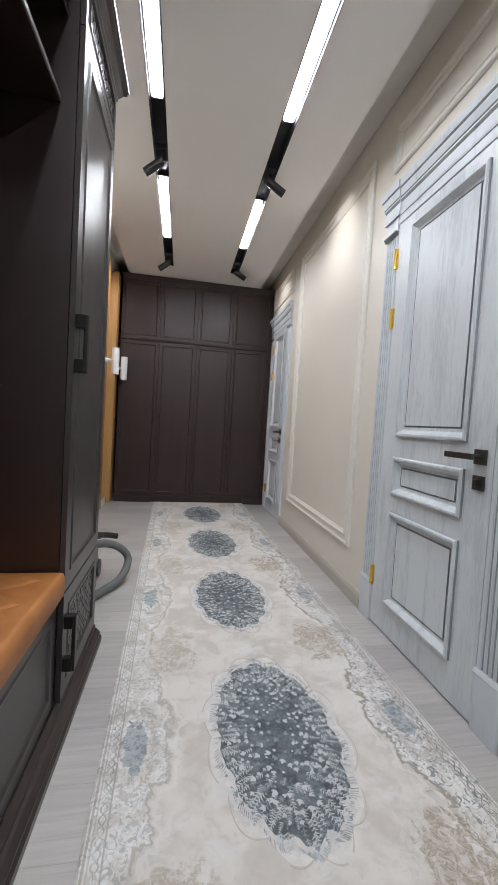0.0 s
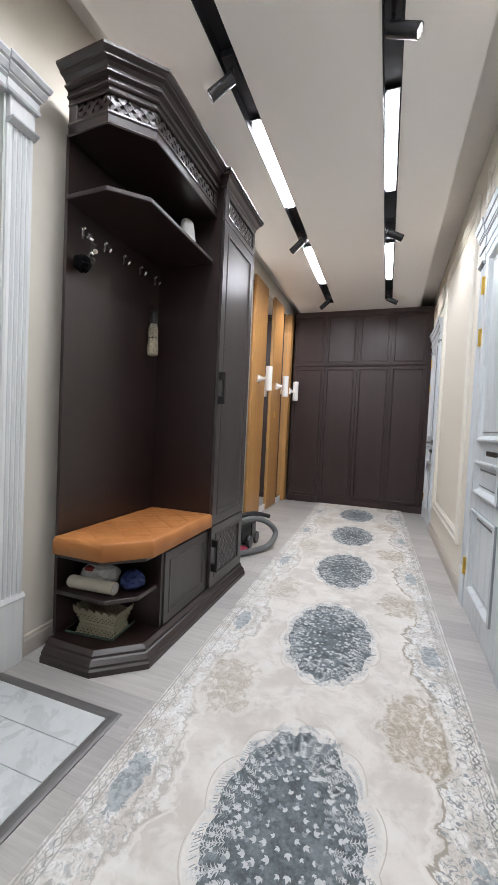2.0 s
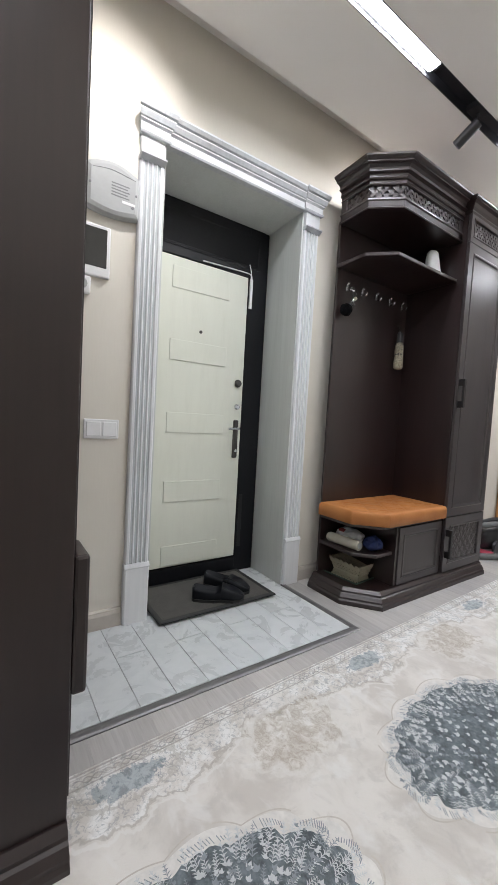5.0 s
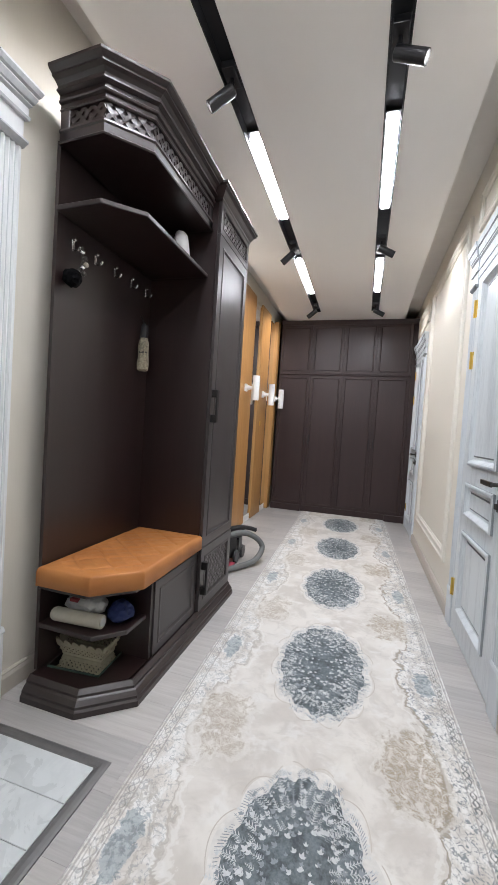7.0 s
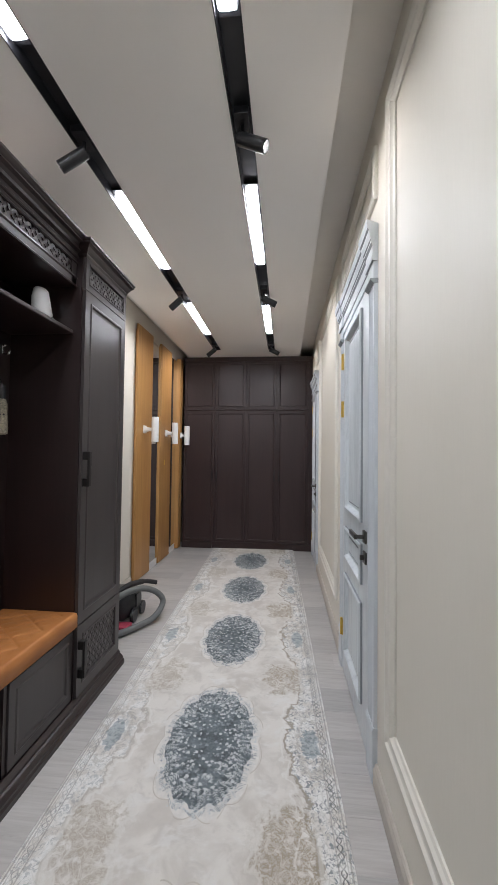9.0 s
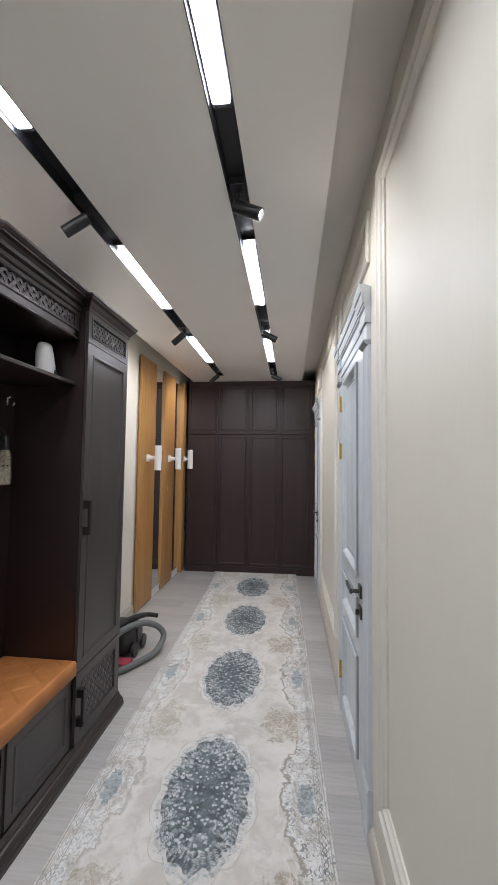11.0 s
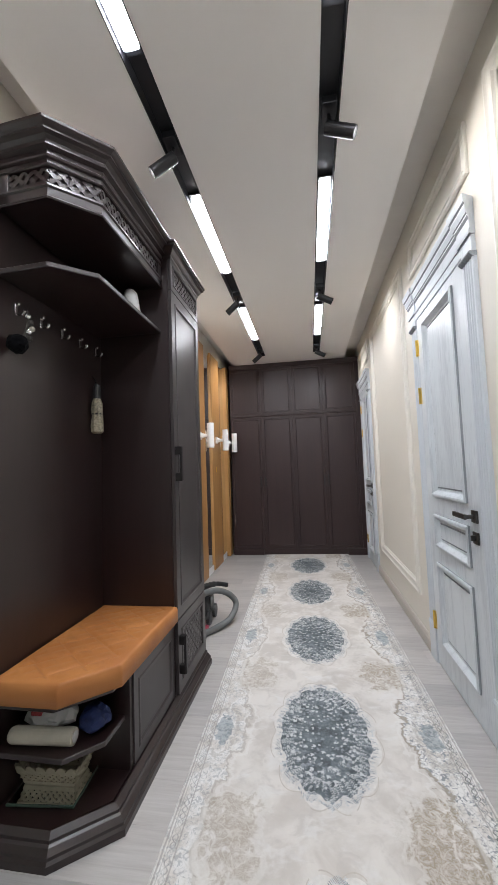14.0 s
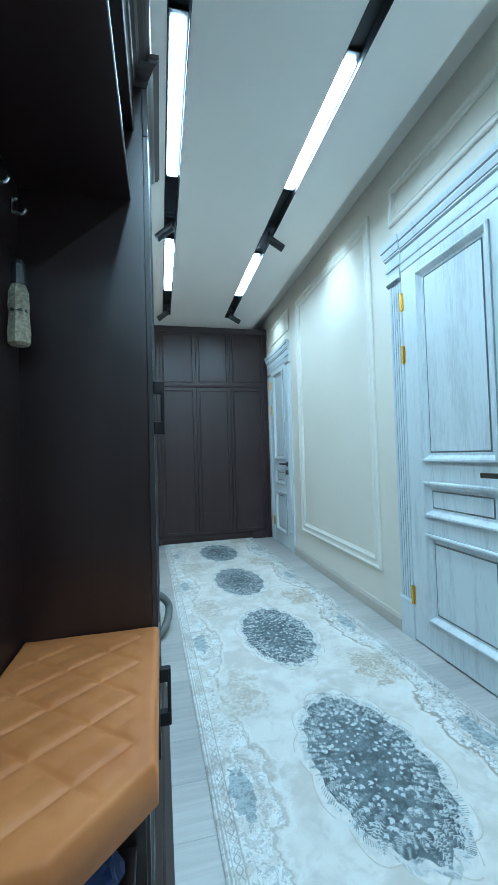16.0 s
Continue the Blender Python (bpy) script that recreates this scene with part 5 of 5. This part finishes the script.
orn = thing("key_fob", "beaded key charm with black pompom on a coat hook", "key charm", at=(-0.665, 0.665, 1.705))
part("chain", tube(curve([(-0.668, 0.662, 1.795), (-0.668, 0.66, 1.765), (-0.67, 0.662, 1.735), (-0.672, 0.645, 1.69)], 4), 0.004, 6), PEWTER, orn)
for k in range(5):
    bm = bmesh.new()
    bmesh.ops.create_icosphere(bm, subdivisions=2, radius=0.011, matrix=Matrix.Translation((-0.664 + 0.004 * (k % 2), 0.655 + 0.012 * (k % 3), 1.77 - k * 0.02)))
    part("bead", bm, (CHROME, PEWTER, PAPER)[k % 3], orn)
bm = bmesh.new()
bmesh.ops.create_icosphere(bm, subdivisions=3, radius=0.036)
for v in bm.verts:
    v.co = v.co * (1 + rng.uniform(-0.08, 0.1)) + Vector((-0.678, 0.622, 1.657))
part("pompom", bm, FUR, orn, "black fluffy pompom")

rl = thing("paper_roll", "ivory paper roll in clear wrap on the bench shelf", "paper roll", at=(-0.5, 0.64, 0.28))
part("roll", tube([(-0.684, 0.615, 0.308), (-0.672, 0.615, 0.308), (-0.47, 0.627, 0.308), (-0.461, 0.6275, 0.308)], [0.022, 0.0275, 0.0275, 0.026], 20), PAPER, rl)
part("core", tube([(-0.4608, 0.6275, 0.308), (-0.458, 0.6277, 0.308)], 0.017, 14), GREY, rl)
bg = thing("plastic_bag", "crumpled white and red carrier bag on the bench shelf", "bag", at=(-0.58, 0.68, 0.28))
bm = bmesh.new()
bmesh.ops.create_icosphere(bm, subdivisions=3, radius=1)
for v in bm.verts:
    k = 1 + 0.22 * noise.noise(v.co * 2.3) + 0.1 * noise.noise(v.co * 6)
    v.co = Vector((-0.60 + v.co.x * 0.095 * k, 0.705 + v.co.y * 0.055 * k, max(0.281, 0.325 + v.co.z * 0.042 * k)))
part("sack", bm, WHITE, bg)
part("print", box(-0.645, -0.605, 0.655, 0.685, 0.345, 0.36, 0.003), REDCLOTH, bg, "red print")
cl = bmesh.new()
bmesh.ops.create_icosphere(cl, subdivisions=3, radius=1)
for v in cl.verts:
    k = 1 + 0.25 * noise.noise(v.co * 2.0 + Vector((5, 0, 0))) + 0.12 * noise.noise(v.co * 7)
    v.co = Vector((-0.44 + v.co.x * 0.05 * k, 0.715 + v.co.y * 0.055 * k, max(0.281, 0.318 + v.co.z * 0.042 * k)))
solid("blue_cloth", cl, BLUE, "crumpled dark blue cloth on the bench shelf", "cloth")

bk = thing("basket", "cream woven plastic basket with a scalloped rim", "basket", at=(-0.603, 0.722, 0.0935))
bz0, bz1 = 0.096, 0.16


def basket_wall(p, q, flare):
    pv, qv = Vector(p), Vector(q)
    d = (qv - pv)
    nrm = Vector((d.y, -d.x)).normalized()
    ln = d.length
    d = d / ln

    def place(u, v, h):
        f = (v - bz0) / (bz1 - bz0)
        w = pv + d * (u + (u / ln - 0.5) * 2 * flare * f) + nrm * (h + flare * f)
        return (w.x, w.y, v)

    side = part("side", lattice(place, 0, ln, bz0 + 0.01, bz1 - 0.012, 0.02, 0.008, 0.0), BASKET, bk)
    tagged(side, "", kind="stuff")
    for z in (bz0, bz1 - 0.02):
        part("band", prism([(0, z), (ln, z), (ln, z + 0.012), (0, z + 0.012)], place, -0.003, 0.002), BASKET, side)
    n = 6
    for k in range(n):
        u0 = ln * k / n
        part("scallop", prism([(u0, bz1 - 0.008), (u0 + ln / n, bz1 - 0.008), (u0 + ln / n * 0.8, bz1 + 0.006), (u0 + ln / n * 0.5, bz1 + 0.012), (u0 + ln / n * 0.2, bz1 + 0.006)], place, -0.003, 0.002), BASKET, side)


cb = Vector((-0.603, 0.738))
corners = [cb + Matrix.Rotation(0.04, 2) @ Vector(c) for c in ((-0.092, -0.045), (0.092, -0.045), (0.092, 0.045), (-0.092, 0.045))]
for k in range(4):
    basket_wall(corners[k], corners[(k + 1) % 4], 0.022)
part("bottom", prism([tuple(c) for c in corners], flat, 0.0936, 0.099), BASKET, bk)
gb = thing("mirror_plate", "flat rectangular mirror plate with green glass edges on the base", "mirror plate", at=(-0.60, 0.68, 0.084))
gc = [cb + Matrix.Rotation(0.08, 2) @ Vector(c) for c in ((-0.105, -0.125), (0.13, -0.125), (0.13, 0.055), (-0.105, 0.055))]
part("glass_edge", prism([tuple(c) for c in gc], flat, 0.084, 0.0925, None, 0.001), GREEN, gb, "dark green glass edge")
gi = [cb + Matrix.Rotation(0.08, 2) @ Vector(c) for c in ((-0.102, -0.122), (0.127, -0.122), (0.127, 0.052), (-0.102, 0.052))]
part("mirror_face", prism([tuple(c) for c in gi], flat, 0.0926, 0.0934), MIRROR, gb)

# ---------------------------------------------------------------- second dark cupboard by the entrance
c2 = thing("tall_cupboard", "tall dark brown wooden cupboard beside the entrance area", "cupboard", at=(-0.3, -1.3, 0))
CX, CY0, CY1 = 0.07, -1.55, -0.962
part("carcass", box(LEFT + 0.02, CX, CY0, CY1, 0.08, 2.3, 0.003), WENGE, c2)
part("plinth", sweep([(CX, CY1), (LEFT + 0.02, CY1)], BASE, flat), WENGE, c2)
part("plinth_end", sweep([(CX + 0.0, CY0), (CX, CY1)][::-1], [(o, z) for o, z in BASE], flat), WENGE, c2)
part("cornice", sweep([(CX, CY0), (CX, CY1), (LEFT + 0.02, CY1)][::-1], CROWN, lambda a, b, z: (a, b, 2.29 + z)), WENGE, c2)
part("side_panel", rect_moulding(lambda u, v, h: (u, CY1 + h, v), LEFT + 0.06, CX - 0.02, 0.12, 2.25, [(0, 0.0), (0, 0.006), (0.05, 0.006), (0.056, 0.010), (0.064, 0.009), (0.072, 0.002)], True), WENGE_FRONT, c2)
part("side_ledge", box(-0.06, CX - 0.005, CY1 + 0.001, CY1 + 0.034, 0.36, 0.67, 0.008), WENGE, c2)

# ---------------------------------------------------------------- tiles before the entrance and laminate planks
TX0, TX1, TY1 = LEFT + 0.001, -0.272, 0.361
strip = thing("threshold_strip", "grey metal strip edging the tiled entrance area", "threshold strip", "", "structure", at=(-0.25, 0, 0))
SP = [(-0.019, -0.003), (-0.019, 0.0015), (-0.012, 0.0055), (0, 0.007), (0.012, 0.0055), (0.019, 0.0015), (0.019, -0.003)]
part("strip", sweep([(-0.252, BACK), (-0.252, 0.378), (LEFT + 0.02, 0.378)][::-1], SP, flat), STRIP, strip)
tile_floor = setting("floor_tiles", box(DX - 0.05, -0.262, BACK, 0.368, -0.02, -0.0015), GROUT, "pale grey marble plank tiles before the entrance")


def piece(name, sx, sy, h, chamfer):
    bm = bmesh.new()
    lo = [bm.verts.new((a, b, 0)) for a, b in ((0, 0), (sx, 0), (sx, sy), (0, sy))]
    hi = [bm.verts.new((a, b, h - chamfer)) for a, b in ((0, 0), (sx, 0), (sx, sy), (0, sy))]
    top = [bm.verts.new((a, b, h)) for a, b in ((chamfer, chamfer), (sx - chamfer, chamfer), (sx - chamfer, sy - chamfer), (chamfer, sy - chamfer))]
    for r0, r1 in ((lo, hi), (hi, top)):
        for i in range(4):
            j = (i + 1) % 4
            bm.faces.new((r0[i], r0[j], r1[j], r1[i]))
    bm.faces.new(top)
    return bm


def lay(parent, name, material, pieces, h, chamfer, z):
    cache = {}
    for x0, x1, y0, y1 in pieces:
        key = (round(x1 - x0, 3), round(y1 - y0, 3))
        if key not in cache:
            cache[key] = mesh_of(name, piece(name, *key, h, chamfer), material)
        ob = new(name, cache[key])
        ob.parent = parent
        ob.location = (x0, y0, z)


tiles = []
TW_, TL_ = 0.130, 0.6
k = 0
y = TY1 + 0.003
while y > BACK:
    y0 = max(BACK, y - TW_)
    inside = F[0] < (y0 + y) / 2 < F[1]
    lo_x = DX + 0.006 if inside else TX0
    x = TX1 + 0.0 - (0.0 if k % 2 == 0 else TL_ * 0.5)
    cuts = [TX1]
    while x > lo_x + 0.03:
        if x < TX1 - 0.02:
            cuts.append(x)
        x -= TL_
    cuts.append(lo_x)
    for b, a in zip(cuts, cuts[1:]):
        tiles.append((a + 0.001, b - 0.001, y0 + 0.001, y - 0.001))
    y -= TW_
    k += 1
lay(tile_floor, "tile", TILE, tiles, 0.0125, 0.0012, -0.0105)

planks = []
PW, PL = 0.193, 1.29
k = 0
y = BACK
while y < FRONT_WALL:
    y1 = min(FRONT_WALL, y + PW)
    for lo_x, hi_x in (((-0.232, RIGHT + 0.03),) if y1 < 0.41 else ((LEFT, RIGHT + 0.03),)):
        x = -1.6 + (k * 0.47) % PL
        cuts = [lo_x]
        while x < hi_x:
            if x > lo_x + 0.05 and x < hi_x - 0.05:
                cuts.append(x)
            x += PL
        cuts.append(hi_x)
        for a, b in zip(cuts, cuts[1:]):
            ya = y
            planks.append((a + 0.0002, b - 0.0002, ya + 0.0002, y1 - 0.0002))
    y += PW
    k += 1
lay(floor, "plank", LAMINATE, planks, 0.0125, 0.0007, -0.0135)
